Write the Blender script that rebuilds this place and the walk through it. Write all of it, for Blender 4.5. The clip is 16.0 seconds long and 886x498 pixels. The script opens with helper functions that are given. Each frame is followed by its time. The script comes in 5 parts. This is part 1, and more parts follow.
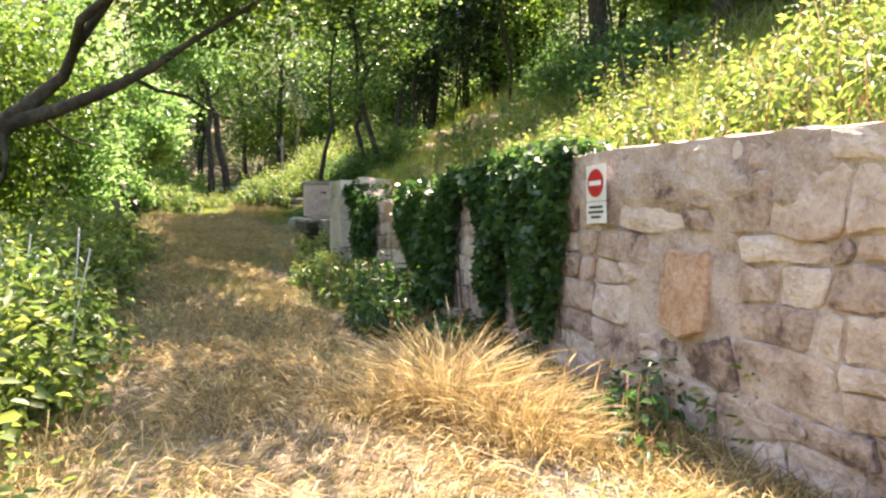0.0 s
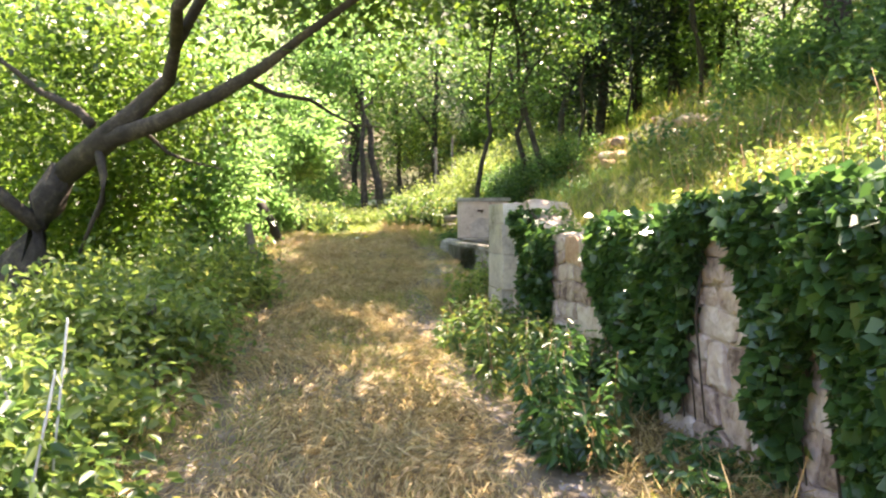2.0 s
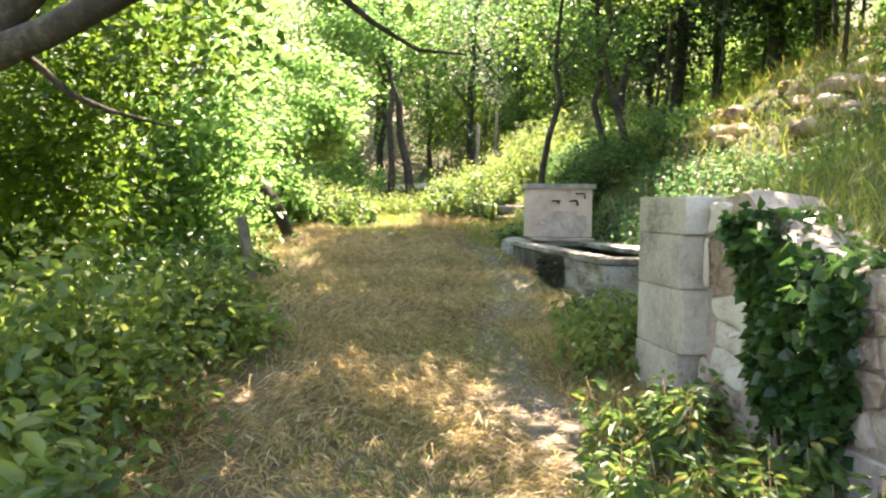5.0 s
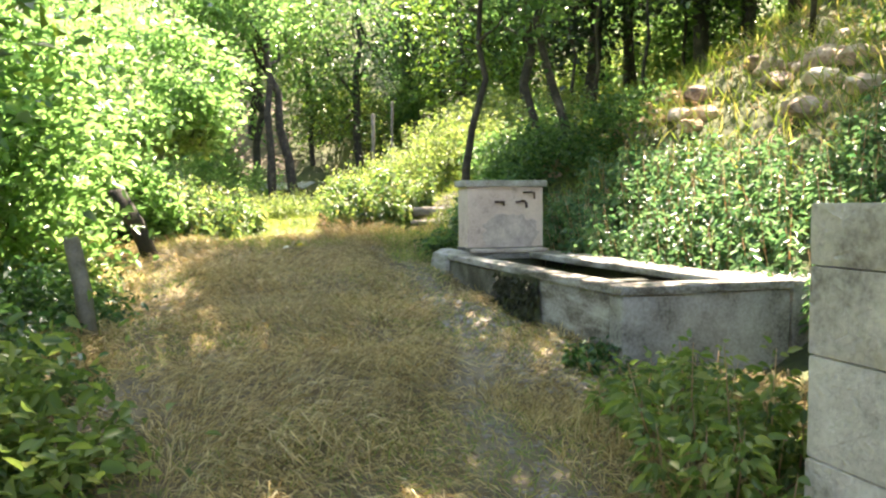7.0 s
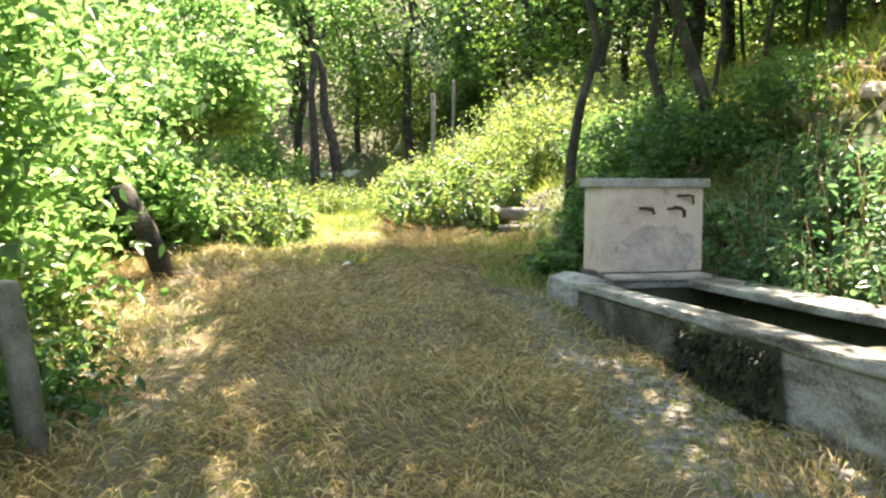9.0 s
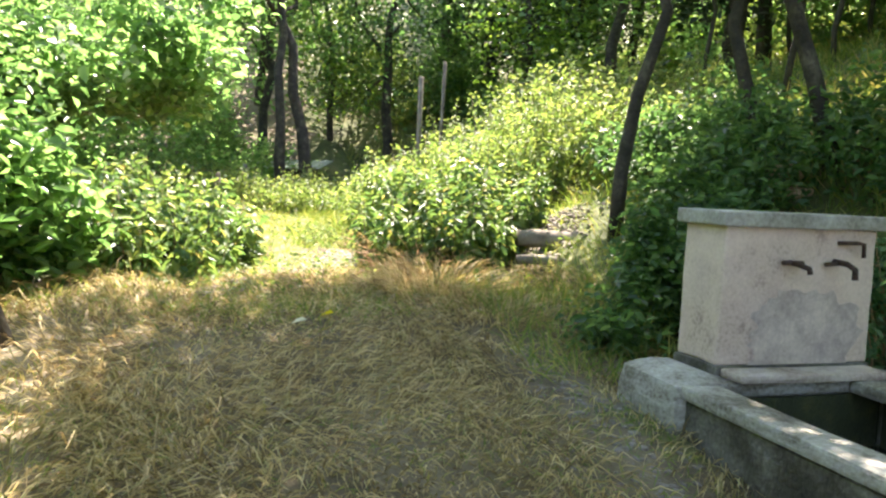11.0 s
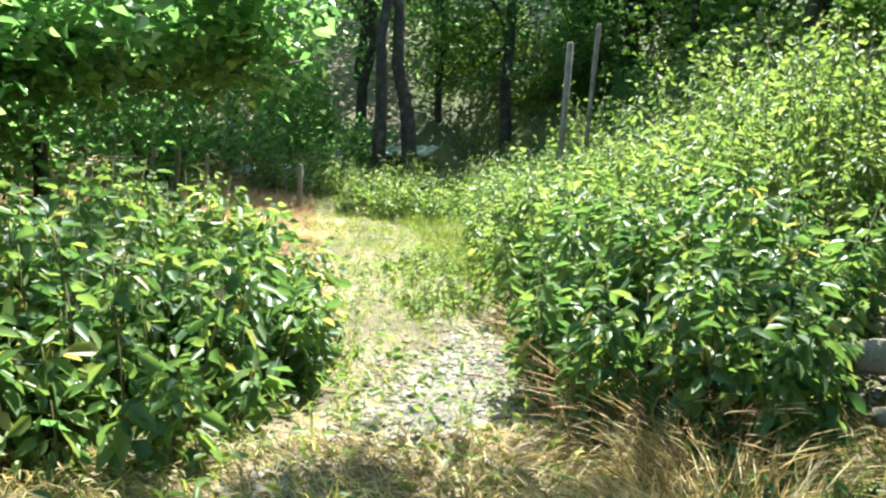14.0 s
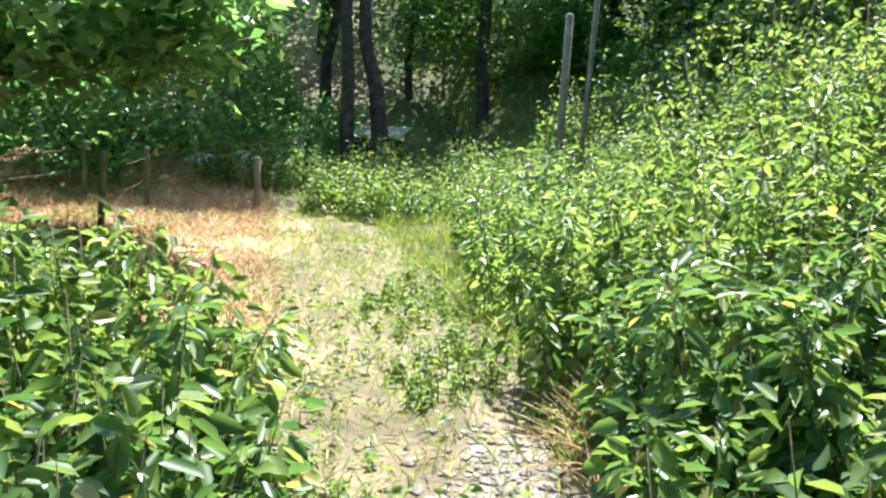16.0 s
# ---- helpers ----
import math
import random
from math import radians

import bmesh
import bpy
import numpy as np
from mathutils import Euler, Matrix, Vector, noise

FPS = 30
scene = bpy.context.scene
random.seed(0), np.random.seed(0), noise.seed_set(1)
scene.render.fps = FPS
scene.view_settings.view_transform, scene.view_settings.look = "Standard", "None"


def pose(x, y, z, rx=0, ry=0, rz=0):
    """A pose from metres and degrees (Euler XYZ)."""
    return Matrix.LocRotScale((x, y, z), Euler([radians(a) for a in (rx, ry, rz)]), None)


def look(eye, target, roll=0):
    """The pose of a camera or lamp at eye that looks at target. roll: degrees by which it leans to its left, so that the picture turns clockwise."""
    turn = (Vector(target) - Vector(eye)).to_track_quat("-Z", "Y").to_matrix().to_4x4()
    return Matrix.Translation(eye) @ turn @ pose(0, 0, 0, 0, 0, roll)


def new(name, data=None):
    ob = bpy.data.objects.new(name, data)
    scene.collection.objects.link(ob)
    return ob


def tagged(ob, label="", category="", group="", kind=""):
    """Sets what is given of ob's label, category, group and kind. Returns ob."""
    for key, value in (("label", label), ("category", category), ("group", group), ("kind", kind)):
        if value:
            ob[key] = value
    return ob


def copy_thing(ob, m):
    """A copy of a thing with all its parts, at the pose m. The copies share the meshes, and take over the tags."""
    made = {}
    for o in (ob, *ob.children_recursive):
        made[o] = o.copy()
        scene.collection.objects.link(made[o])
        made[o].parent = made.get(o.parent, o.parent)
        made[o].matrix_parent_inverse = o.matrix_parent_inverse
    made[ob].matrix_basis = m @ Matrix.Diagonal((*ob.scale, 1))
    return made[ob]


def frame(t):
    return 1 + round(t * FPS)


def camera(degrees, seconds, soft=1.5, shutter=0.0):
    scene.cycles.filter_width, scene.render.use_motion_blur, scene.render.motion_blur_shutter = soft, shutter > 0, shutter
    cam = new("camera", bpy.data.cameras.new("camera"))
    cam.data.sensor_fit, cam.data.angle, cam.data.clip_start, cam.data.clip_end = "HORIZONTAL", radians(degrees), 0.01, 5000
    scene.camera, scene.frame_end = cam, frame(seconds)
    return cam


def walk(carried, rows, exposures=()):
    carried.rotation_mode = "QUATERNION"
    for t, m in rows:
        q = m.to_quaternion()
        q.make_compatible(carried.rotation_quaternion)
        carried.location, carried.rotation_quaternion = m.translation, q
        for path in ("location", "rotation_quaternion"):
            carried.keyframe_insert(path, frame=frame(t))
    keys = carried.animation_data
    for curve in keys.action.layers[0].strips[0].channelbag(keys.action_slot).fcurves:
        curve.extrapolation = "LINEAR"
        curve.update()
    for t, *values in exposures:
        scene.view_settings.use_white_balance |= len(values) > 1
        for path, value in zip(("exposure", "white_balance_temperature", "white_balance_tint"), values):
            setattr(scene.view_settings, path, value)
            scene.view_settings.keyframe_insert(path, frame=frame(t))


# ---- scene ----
cam = camera(58.8, 16.0, soft=2.3)
METRES, EYE, TILT, LEAN, TURN = 22.0, 1.55, -2.5, 0.0, 0.0
ROWS = [
    (0.0, 0.0, 0.0, 0.0, 0.0, 0.0, -0.0),
    (0.5, -0.0031, 0.0313, 0.0049, 3.81, 3.93, -1.96),
    (1.0, -0.0092, 0.062, 0.0088, 10.38, 2.2, -0.89),
    (1.5, -0.016, 0.0925, 0.0137, 9.7, 1.38, 0.82),
    (2.0, -0.0206, 0.1264, 0.0193, 11.23, 0.52, -0.37),
    (2.5, -0.0309, 0.1581, 0.0226, 12.46, -0.42, 0.8),
    (3.0, -0.0384, 0.19, 0.0238, 12.9, -1.68, -0.48),
    (3.5, -0.0501, 0.2195, 0.0262, 13.92, -1.21, -1.17),
    (6.0, -0.1181, 0.3688, 0.0382, 8.06, -0.52, -1.43),
    (6.5, -0.1314, 0.3993, 0.0408, 3.03, -3.38, -0.53),
    (7.0, -0.1415, 0.432, 0.0431, 3.56, -0.74, 0.23),
    (7.5, -0.1546, 0.4637, 0.0449, 3.85, -0.47, 0.25),
    (8.0, -0.1671, 0.4936, 0.0475, 4.61, -1.4, 0.93),
    (8.5, -0.1785, 0.5258, 0.0521, 5.95, -1.68, -0.39),
    (11.0, -0.2141, 0.6913, 0.0719, 3.95, -2.25, -3.02),
    (11.5, -0.2238, 0.7238, 0.0747, 2.67, -3.04, -3.94),
    (12.0, -0.231, 0.755, 0.0765, 1.95, -3.35, -1.52),
    (12.5, -0.2412, 0.7853, 0.0796, 3.88, -4.82, -2.84),
    (13.0, -0.2515, 0.8137, 0.0859, -0.22, -4.67, -2.31),
    (13.5, -0.2568, 0.8442, 0.0905, 5.99, -4.14, -4.03),
    (14.0, -0.2641, 0.8712, 0.0938, 11.06, -4.28, -4.76),
    (14.5, -0.2707, 0.8937, 0.0997, 10.09, -5.79, -2.57),
    (15.0, -0.2744, 0.9158, 0.1035, 12.1, -6.54, -3.24),
    (15.5, -0.283, 0.933, 0.1048, 10.71, -6.41, -4.4),
    (16.0, -0.2893, 0.9431, 0.1084, 8.5, -6.16, -4.1),
]
walk(cam, [(t, pose(0, 0, EYE, TILT, LEAN, TURN) @ pose(METRES * x, METRES * y, METRES * z, 90 + pitch, roll, yaw)) for t, x, y, z, yaw, pitch, roll in ROWS],
     [(0.0, 2.3, 7500, 26), (2.5, 2.85, 7600, 26), (7.0, 2.85, 7300, 21), (12.0, 2.4, 6700, 16), (14.0, 2.0, 6050, 0), (16.0, 1.87, 5950, 4)])

# ---- world and sun ----
SUN_AZ, SUN_EL = radians(8), radians(64)      # azimuth to the right of straight ahead, elevation
world = bpy.data.worlds.new("world")
scene.world = world
world.use_nodes = True
wn = world.node_tree.nodes
sky = wn.new("ShaderNodeTexSky")
sky.sky_type, sky.sun_disc = "NISHITA", False
sky.sun_elevation, sky.sun_rotation = SUN_EL, SUN_AZ
wn["Background"].inputs["Strength"].default_value = 0.15
world.node_tree.links.new(sky.outputs[0], wn["Background"].inputs["Color"])
sun = new("sun", bpy.data.lights.new("sun", "SUN"))
sun.data.energy, sun.data.angle, sun.data.color = 5.0, radians(0.5), (1.0, 0.94, 0.82)
SUN_WAY = Vector((math.sin(SUN_AZ) * math.cos(SUN_EL), math.cos(SUN_AZ) * math.cos(SUN_EL), math.sin(SUN_EL)))
sun.matrix_world = look(SUN_WAY * 30, (0, 0, 0))

rng = np.random.default_rng(7)


# ---- materials ----
def nodes_of(name):
    m = bpy.data.materials.new(name)
    m.use_nodes = True
    t = m.node_tree
    return m, t.nodes, t.links, t.nodes["Principled BSDF"]


def ramp(nodes, stops):
    r = nodes.new("ShaderNodeValToRGB")
    e = r.color_ramp.elements
    while len(e) < len(stops):
        e.new(0.5)
    for k, (p, c) in zip(e, stops):
        k.position, k.color = p, (*c, 1)
    return r


def leaf_material(name, stops, gloss=0.4, through_share=0.45):
    """Thin leaf: waxy front, light shining through, colour varied leaf by leaf."""
    m, n, l, p = nodes_of(name)
    geo = n.new("ShaderNodeNewGeometry")
    r = ramp(n, stops)
    l.new(geo.outputs["Random Per Island"], r.inputs[0])
    l.new(r.outputs[0], p.inputs["Base Color"])
    p.inputs["Roughness"].default_value = gloss
    p.inputs["Specular IOR Level"].default_value = 0.5
    tr = n.new("ShaderNodeBsdfTranslucent")
    hs = n.new("ShaderNodeHueSaturation")
    hs.inputs["Hue"].default_value, hs.inputs["Saturation"].default_value, hs.inputs["Value"].default_value = 0.485, 1.08, 2.6
    l.new(r.outputs[0], hs.inputs["Color"])
    l.new(hs.outputs[0], tr.inputs["Color"])
    mix = n.new("ShaderNodeMixShader")
    mix.inputs[0].default_value = through_share
    l.new(p.outputs[0], mix.inputs[1])
    l.new(tr.outputs[0], mix.inputs[2])
    l.new(mix.outputs[0], n["Material Output"].inputs["Surface"])
    return m


def rough_material(name, stops, scale=3.0, fine=40.0, bump=0.4, rough=0.9, per_object=0.0, metal=0.0, stretch=1.0):
    """Weathered mineral or wood surface: large stains, fine grain and relief."""
    m, n, l, p = nodes_of(name)
    co = n.new("ShaderNodeTexCoord")
    a = n.new("ShaderNodeTexNoise")
    a.inputs["Scale"].default_value, a.inputs["Detail"].default_value, a.inputs["Roughness"].default_value = scale, 8, 0.65
    b = n.new("ShaderNodeTexNoise")
    b.inputs["Scale"].default_value, b.inputs["Detail"].default_value = fine, 6
    geo = n.new("ShaderNodeNewGeometry")
    scaled = n.new("ShaderNodeVectorMath")
    scaled.operation = "MULTIPLY"
    scaled.inputs[1].default_value = (1, 1, stretch)
    l.new(geo.outputs["Position"], scaled.inputs[0])
    l.new(scaled.outputs[0], a.inputs["Vector"])
    l.new(geo.outputs["Position"], b.inputs["Vector"])
    add = n.new("ShaderNodeMath")
    add.operation = "MULTIPLY_ADD"
    add.inputs[1].default_value = 0.35
    l.new(b.outputs[0], add.inputs[0])
    off = n.new("ShaderNodeMath")
    off.operation = "MULTIPLY_ADD"
    info = n.new("ShaderNodeObjectInfo")
    l.new(info.outputs["Random"], off.inputs[0])
    off.inputs[1].default_value = per_object
    l.new(a.outputs[0], off.inputs[2])
    l.new(off.outputs[0], add.inputs[2])
    sub = n.new("ShaderNodeMath")
    sub.operation = "SUBTRACT"
    sub.inputs[1].default_value = 0.175 + per_object / 2
    l.new(add.outputs[0], sub.inputs[0])
    r = ramp(n, stops)
    l.new(sub.outputs[0], r.inputs[0])
    l.new(r.outputs[0], p.inputs["Base Color"])
    p.inputs["Roughness"].default_value, p.inputs["Metallic"].default_value = rough, metal
    bp = n.new("ShaderNodeBump")
    bp.inputs["Strength"].default_value, bp.inputs["Distance"].default_value = bump, 0.03
    l.new(add.outputs[0], bp.inputs["Height"])
    l.new(bp.outputs[0], p.inputs["Normal"])
    return m


def plain_material(name, colour, rough=0.5, metal=0.0):
    m, n, l, p = nodes_of(name)
    p.inputs["Base Color"].default_value = (*colour, 1)
    p.inputs["Roughness"].default_value, p.inputs["Metallic"].default_value = rough, metal
    return m


MAT = {
    "oak": leaf_material("oak_leaf", [(0, (0.04, 0.09, 0.018)), (0.5, (0.082, 0.16, 0.028)), (1, (0.145, 0.225, 0.045))], 0.38, 0.38),
    # oak leaf again, its colour darkened for the crown's shaded underside
    "oak_shaded": leaf_material("shaded_oak_leaf", [(0, (0.03, 0.07, 0.014)), (0.5, (0.06, 0.12, 0.022)), (1, (0.11, 0.175, 0.034))], 0.42, 0.36),
    "dark": leaf_material("dark_leaf", [(0, (0.025, 0.065, 0.022)), (0.6, (0.055, 0.12, 0.036)), (1, (0.10, 0.17, 0.05))], 0.4, 0.48),
    "wood_far": leaf_material("woodland_leaf", [(0, (0.05, 0.11, 0.035)), (0.6, (0.09, 0.18, 0.055)), (1, (0.16, 0.25, 0.09))], 0.3, 0.6),
    "hazel": leaf_material("broad_leaf", [(0, (0.036, 0.078, 0.024)), (0.3, (0.058, 0.115, 0.033)), (0.7, (0.095, 0.16, 0.042)), (0.95, (0.15, 0.20, 0.05)), (1, (0.30, 0.25, 0.08))], 0.42, 0.38),
    "ivy": leaf_material("ivy_leaf", [(0, (0.02, 0.06, 0.02)), (0.7, (0.045, 0.11, 0.03)), (1, (0.08, 0.15, 0.04))], 0.36, 0.3),
    "weed": leaf_material("weed_leaf", [(0, (0.05, 0.092, 0.026)), (0.4, (0.095, 0.155, 0.038)), (0.8, (0.145, 0.20, 0.05)), (1, (0.20, 0.235, 0.075))], 0.46, 0.42),
    # bluish tone puts the sky's glints on nettle leaves into their colour
    "nettle": leaf_material("nettle_leaf", [(0, (0.03, 0.085, 0.035)), (0.5, (0.06, 0.13, 0.05)), (1, (0.11, 0.19, 0.08))], 0.32, 0.4),
    "evergreen": leaf_material("evergreen_leaf", [(0, (0.010, 0.028, 0.012)), (1, (0.03, 0.06, 0.022))], 0.45, 0.12),
    "straw": leaf_material("straw_blade", [(0, (0.09, 0.065, 0.028)), (0.4, (0.24, 0.185, 0.078)), (0.75, (0.42, 0.335, 0.155)), (0.88, (0.52, 0.43, 0.23)), (1, (0.13, 0.15, 0.05))], 0.6, 0.3),
    "grass": leaf_material("grass_blade", [(0, (0.06, 0.11, 0.02)), (0.6, (0.13, 0.19, 0.035)), (1, (0.32, 0.29, 0.09))], 0.5, 0.35),
    "reed": leaf_material("dry_stem", [(0, (0.23, 0.145, 0.08)), (0.6, (0.38, 0.255, 0.145)), (1, (0.50, 0.375, 0.22))], 0.6, 0.25),
    "bark": rough_material("bark", [(0.3, (0.015, 0.012, 0.009)), (0.55, (0.05, 0.04, 0.03)), (0.75, (0.13, 0.11, 0.08))], 5, 30, 1.0),
    "green_stem": rough_material("weed_stem", [(0.3, (0.06, 0.06, 0.025)), (0.5, (0.11, 0.095, 0.04)), (0.7, (0.20, 0.14, 0.07))], 6, 40, 0.3, 0.7),
    "pier_stone": rough_material("weathered_pier_stone", [(0.26, (0.16, 0.145, 0.12)), (0.42, (0.40, 0.37, 0.32)), (0.58, (0.56, 0.52, 0.45)), (0.8, (0.68, 0.64, 0.57))], 2.6, 34, 1.0),
    "grey_wood": rough_material("grey_wood", [(0.3, (0.10, 0.085, 0.065)), (0.7, (0.27, 0.24, 0.20))], 6, 60, 0.6),
    "stone": rough_material("rubble_stone", [(0.25, (0.15, 0.10, 0.085)), (0.38, (0.38, 0.28, 0.23)), (0.54, (0.55, 0.43, 0.365)), (0.75, (0.70, 0.61, 0.54))], 4.5, 26, 1.8, 0.92, 0.34),
    "orange_stone": rough_material("orange_stone", [(0.3, (0.36, 0.20, 0.125)), (0.5, (0.52, 0.335, 0.225)), (0.72, (0.62, 0.47, 0.36))], 4, 32, 1.0),
    "mortar": rough_material("lime_mortar", [(0.25, (0.12, 0.085, 0.07)), (0.40, (0.38, 0.295, 0.25)), (0.58, (0.53, 0.44, 0.385)), (0.8, (0.66, 0.58, 0.52))], 3.2, 42, 1.2),
    "plaster": rough_material("white_plaster", [(0.3, (0.5, 0.40, 0.33)), (0.5, (0.72, 0.67, 0.62)), (0.8, (0.8, 0.78, 0.75))], 3, 40, 0.5),
    "concrete": rough_material("old_concrete", [(0.3, (0.10, 0.09, 0.07)), (0.45, (0.27, 0.25, 0.215)), (0.62, (0.42, 0.40, 0.36)), (0.8, (0.56, 0.54, 0.50))], 2.2, 40, 0.45),
    "streaked": rough_material("streaked_concrete", [(0.28, (0.05, 0.042, 0.03)), (0.42, (0.16, 0.14, 0.11)), (0.52, (0.29, 0.27, 0.235)), (0.72, (0.48, 0.46, 0.42))], 2.0, 45, 0.6, 0.9, 0.0, 0.0, 3.5),
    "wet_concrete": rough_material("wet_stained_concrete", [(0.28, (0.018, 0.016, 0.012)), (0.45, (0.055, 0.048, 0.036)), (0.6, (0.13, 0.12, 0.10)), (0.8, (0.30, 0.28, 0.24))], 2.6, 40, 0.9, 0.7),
    "cream": rough_material("cream_render", [(0.26, (0.25, 0.17, 0.145)), (0.42, (0.54, 0.41, 0.34)), (0.6, (0.66, 0.52, 0.435)), (0.8, (0.72, 0.59, 0.50))], 2.0, 45, 0.25),
    # near-black brown: overflow moss, and also the basin lining and divider
    "moss": rough_material("moss_and_dark_lining", [(0.3, (0.012, 0.014, 0.006)), (0.55, (0.03, 0.035, 0.010)), (0.8, (0.08, 0.075, 0.02))], 7, 50, 0.9, 0.6),
    "soil": rough_material("path_soil", [(0.25, (0.06, 0.047, 0.03)), (0.45, (0.13, 0.10, 0.06)), (0.6, (0.20, 0.16, 0.10)), (0.8, (0.30, 0.26, 0.19))], 2.4, 45, 0.6),
    "undergrowth": rough_material("undergrowth_soil", [(0.3, (0.03, 0.035, 0.012)), (0.5, (0.07, 0.085, 0.025)), (0.65, (0.12, 0.12, 0.04)), (0.8, (0.20, 0.16, 0.07))], 0.9, 14, 0.9),
    "dry_field": rough_material("dry_field_soil", [(0.3, (0.16, 0.10, 0.06)), (0.5, (0.30, 0.20, 0.125)), (0.7, (0.42, 0.31, 0.20))], 1.1, 18, 0.8),
    "gravel": rough_material("limestone_chip", [(0.3, (0.15, 0.125, 0.105)), (0.6, (0.30, 0.265, 0.235)), (0.8, (0.46, 0.42, 0.38))], 9, 60, 0.5, 0.9, 0.3),
    "iron": rough_material("rusty_iron", [(0.3, (0.03, 0.02, 0.018)), (0.7, (0.12, 0.07, 0.05))], 14, 70, 0.5, 0.6, 0.0, 0.6),
    "zinc": rough_material("zinc_sheet", [(0.3, (0.30, 0.33, 0.34)), (0.7, (0.52, 0.56, 0.57))], 2, 30, 0.1, 0.4, 0.0, 0.4),
    "white": rough_material("enamel_white", [(0.2, (0.62, 0.62, 0.60)), (0.6, (0.8, 0.8, 0.78))], 5, 30, 0.03, 0.4),
    "red": rough_material("enamel_red", [(0.2, (0.40, 0.02, 0.02)), (0.7, (0.60, 0.03, 0.03))], 5, 30, 0.03, 0.4),
    "ink": plain_material("sign_ink", (0.05, 0.05, 0.06), 0.5),
    "water": plain_material("dark_water", (0.008, 0.010, 0.008), 0.05),
    "green_net": plain_material("green_hose", (0.02, 0.25, 0.14), 0.4),
    "fur_white": rough_material("pale_boulder", [(0.3, (0.4, 0.38, 0.35)), (0.7, (0.72, 0.70, 0.66))], 5, 40, 0.5),
}


# ---- plan: s runs along the wall, u to its right; the wall's face is u = 0 ----
ORIGIN, ALONG, ACROSS = Vector((3.29, 0, 0)), Vector((-0.363, 0.932, 0)), Vector((0.932, 0.363, 0))
HEADING = math.degrees(math.atan2(0.363, 0.932))


def plan(s, u, z=0.0):
    return ORIGIN + ALONG * s + ACROSS * u + Vector((0, 0, z))


def su(x, y):
    dx = x - 3.29
    return -0.363 * dx + 0.932 * y, 0.932 * dx + 0.363 * y


WALL_END, TROUGH_A, TROUGH_B, TROUGH_U, TROUGH_W = 13.75, 16.45, 20.95, 0.60, 1.56


def path_height(s):
    return np.interp(s, [-8, 1.2, 6.1, 9.7, 13.4, 17.1, 19.9, 22.8, 27, 34, 42, 60, 220], [-0.5, 0, 0.34, 0.48, 0.64, 0.92, 1.11, 1.48, 1.58, 1.6, 2.0, 11, 110])


def step01(x):
    x = np.clip(x, 0, 1)
    return x * x * (3 - 2 * x)


def wall_top(s):
    return np.interp(s, [-8, 3, 6.2, 8, 9.6, 11.8, 12.6, 20], [1.7, 1.97, 2.02, 1.93, 1.80, 1.74, 2.08, 2.08])


def wave(x, y):
    return 0.06 * np.sin(1.3 * x + 0.7 * y) + 0.05 * np.sin(2.9 * y - 1.7 * x + 1) + 0.03 * np.sin(5.1 * x + 4.3 * y)


def ground_height(x, y):
    """Height of the ground: path, terrace behind the wall, bank behind the trough, falling ground on the other side."""
    s, u = su(x, y)
    base = path_height(s)
    mid = np.interp(s, [0, 14, 22, 30], [-2.4, -2.2, -2.2, -3.4])
    crown = 0.05 * np.cos((u - mid) * 2.2) * np.exp(-((u - mid) / 1.6) ** 2)
    left = step01((-u - np.interp(s, [0, 10, 20, 24, 30], [4.0, 4.0, 3.6, 4.6, 5.2])) / 3.5) * np.interp(s, [0, 21, 26, 60], [1.2, 1.2, 0.6, 0.4])
    far_left = 0.5 * np.clip(-u - 17, 0, 200)
    terrace = wall_top(s) - 0.10 - base + 0.5 * np.clip(u - 0.6, 0, 120)
    bank = 0.35 * step01((u - 1.9) / 0.6) + 0.8 * np.clip(u - 2.4, 0, 3.2) + 0.5 * np.clip(u - 5.6, 0, 120)
    edge = np.interp(s, [22, 25, 30, 34, 45], [0.8, 1.0, 1.5, 2.2, 3.5])
    meadow = 0.42 * np.clip(u - edge, 0, 120) + 0.25 * step01((u - edge) / 1.0)
    behind = step01((s - 13.3) / 0.8)
    after = step01((s - 21.8) / 2.5)
    inside = np.where(u > 0.28, terrace, 0.0)
    right = inside * (1 - behind) + (bank * (1 - after) + meadow * after) * behind
    dip = 0.10 * step01((s - 14.5) / 1.5) * step01((22.5 - s) / 1.5) * step01((u + 0.9) / 0.7)
    return base + crown - dip - left + far_left + right + wave(x, y) * (0.35 + 0.65 * step01((np.abs(u + 2.2) - 1.5) / 2))


def gz(x, y):
    return float(ground_height(np.array(float(x)), np.array(float(y))))


# ---- mesh tools ----
def link_mesh(name, verts, faces, material, smooth=False):
    me = bpy.data.meshes.new(name)
    me.from_pydata([tuple(v) for v in verts], [], faces)
    me.materials.append(material)
    if smooth:
        me.polygons.foreach_set("use_smooth", [True] * len(me.polygons))
    return new(name, me)


def quad_mesh(name, verts, material):
    """A mesh of loose quads from an array (count, 4, 3)."""
    count = len(verts)
    me = bpy.data.meshes.new(name)
    me.vertices.add(count * 4)
    me.vertices.foreach_set("co", np.ascontiguousarray(verts, dtype=np.float32).ravel())
    me.loops.add(count * 4)
    me.loops.foreach_set("vertex_index", np.arange(count * 4, dtype=np.int32))
    me.polygons.add(count)
    me.polygons.foreach_set("loop_start", np.arange(0, count * 4, 4, dtype=np.int32))
    me.update(calc_edges=True)
    me.materials.append(material)
    return me


def unit(v):
    return v / np.maximum(np.linalg.norm(v, axis=1, keepdims=True), 1e-6)


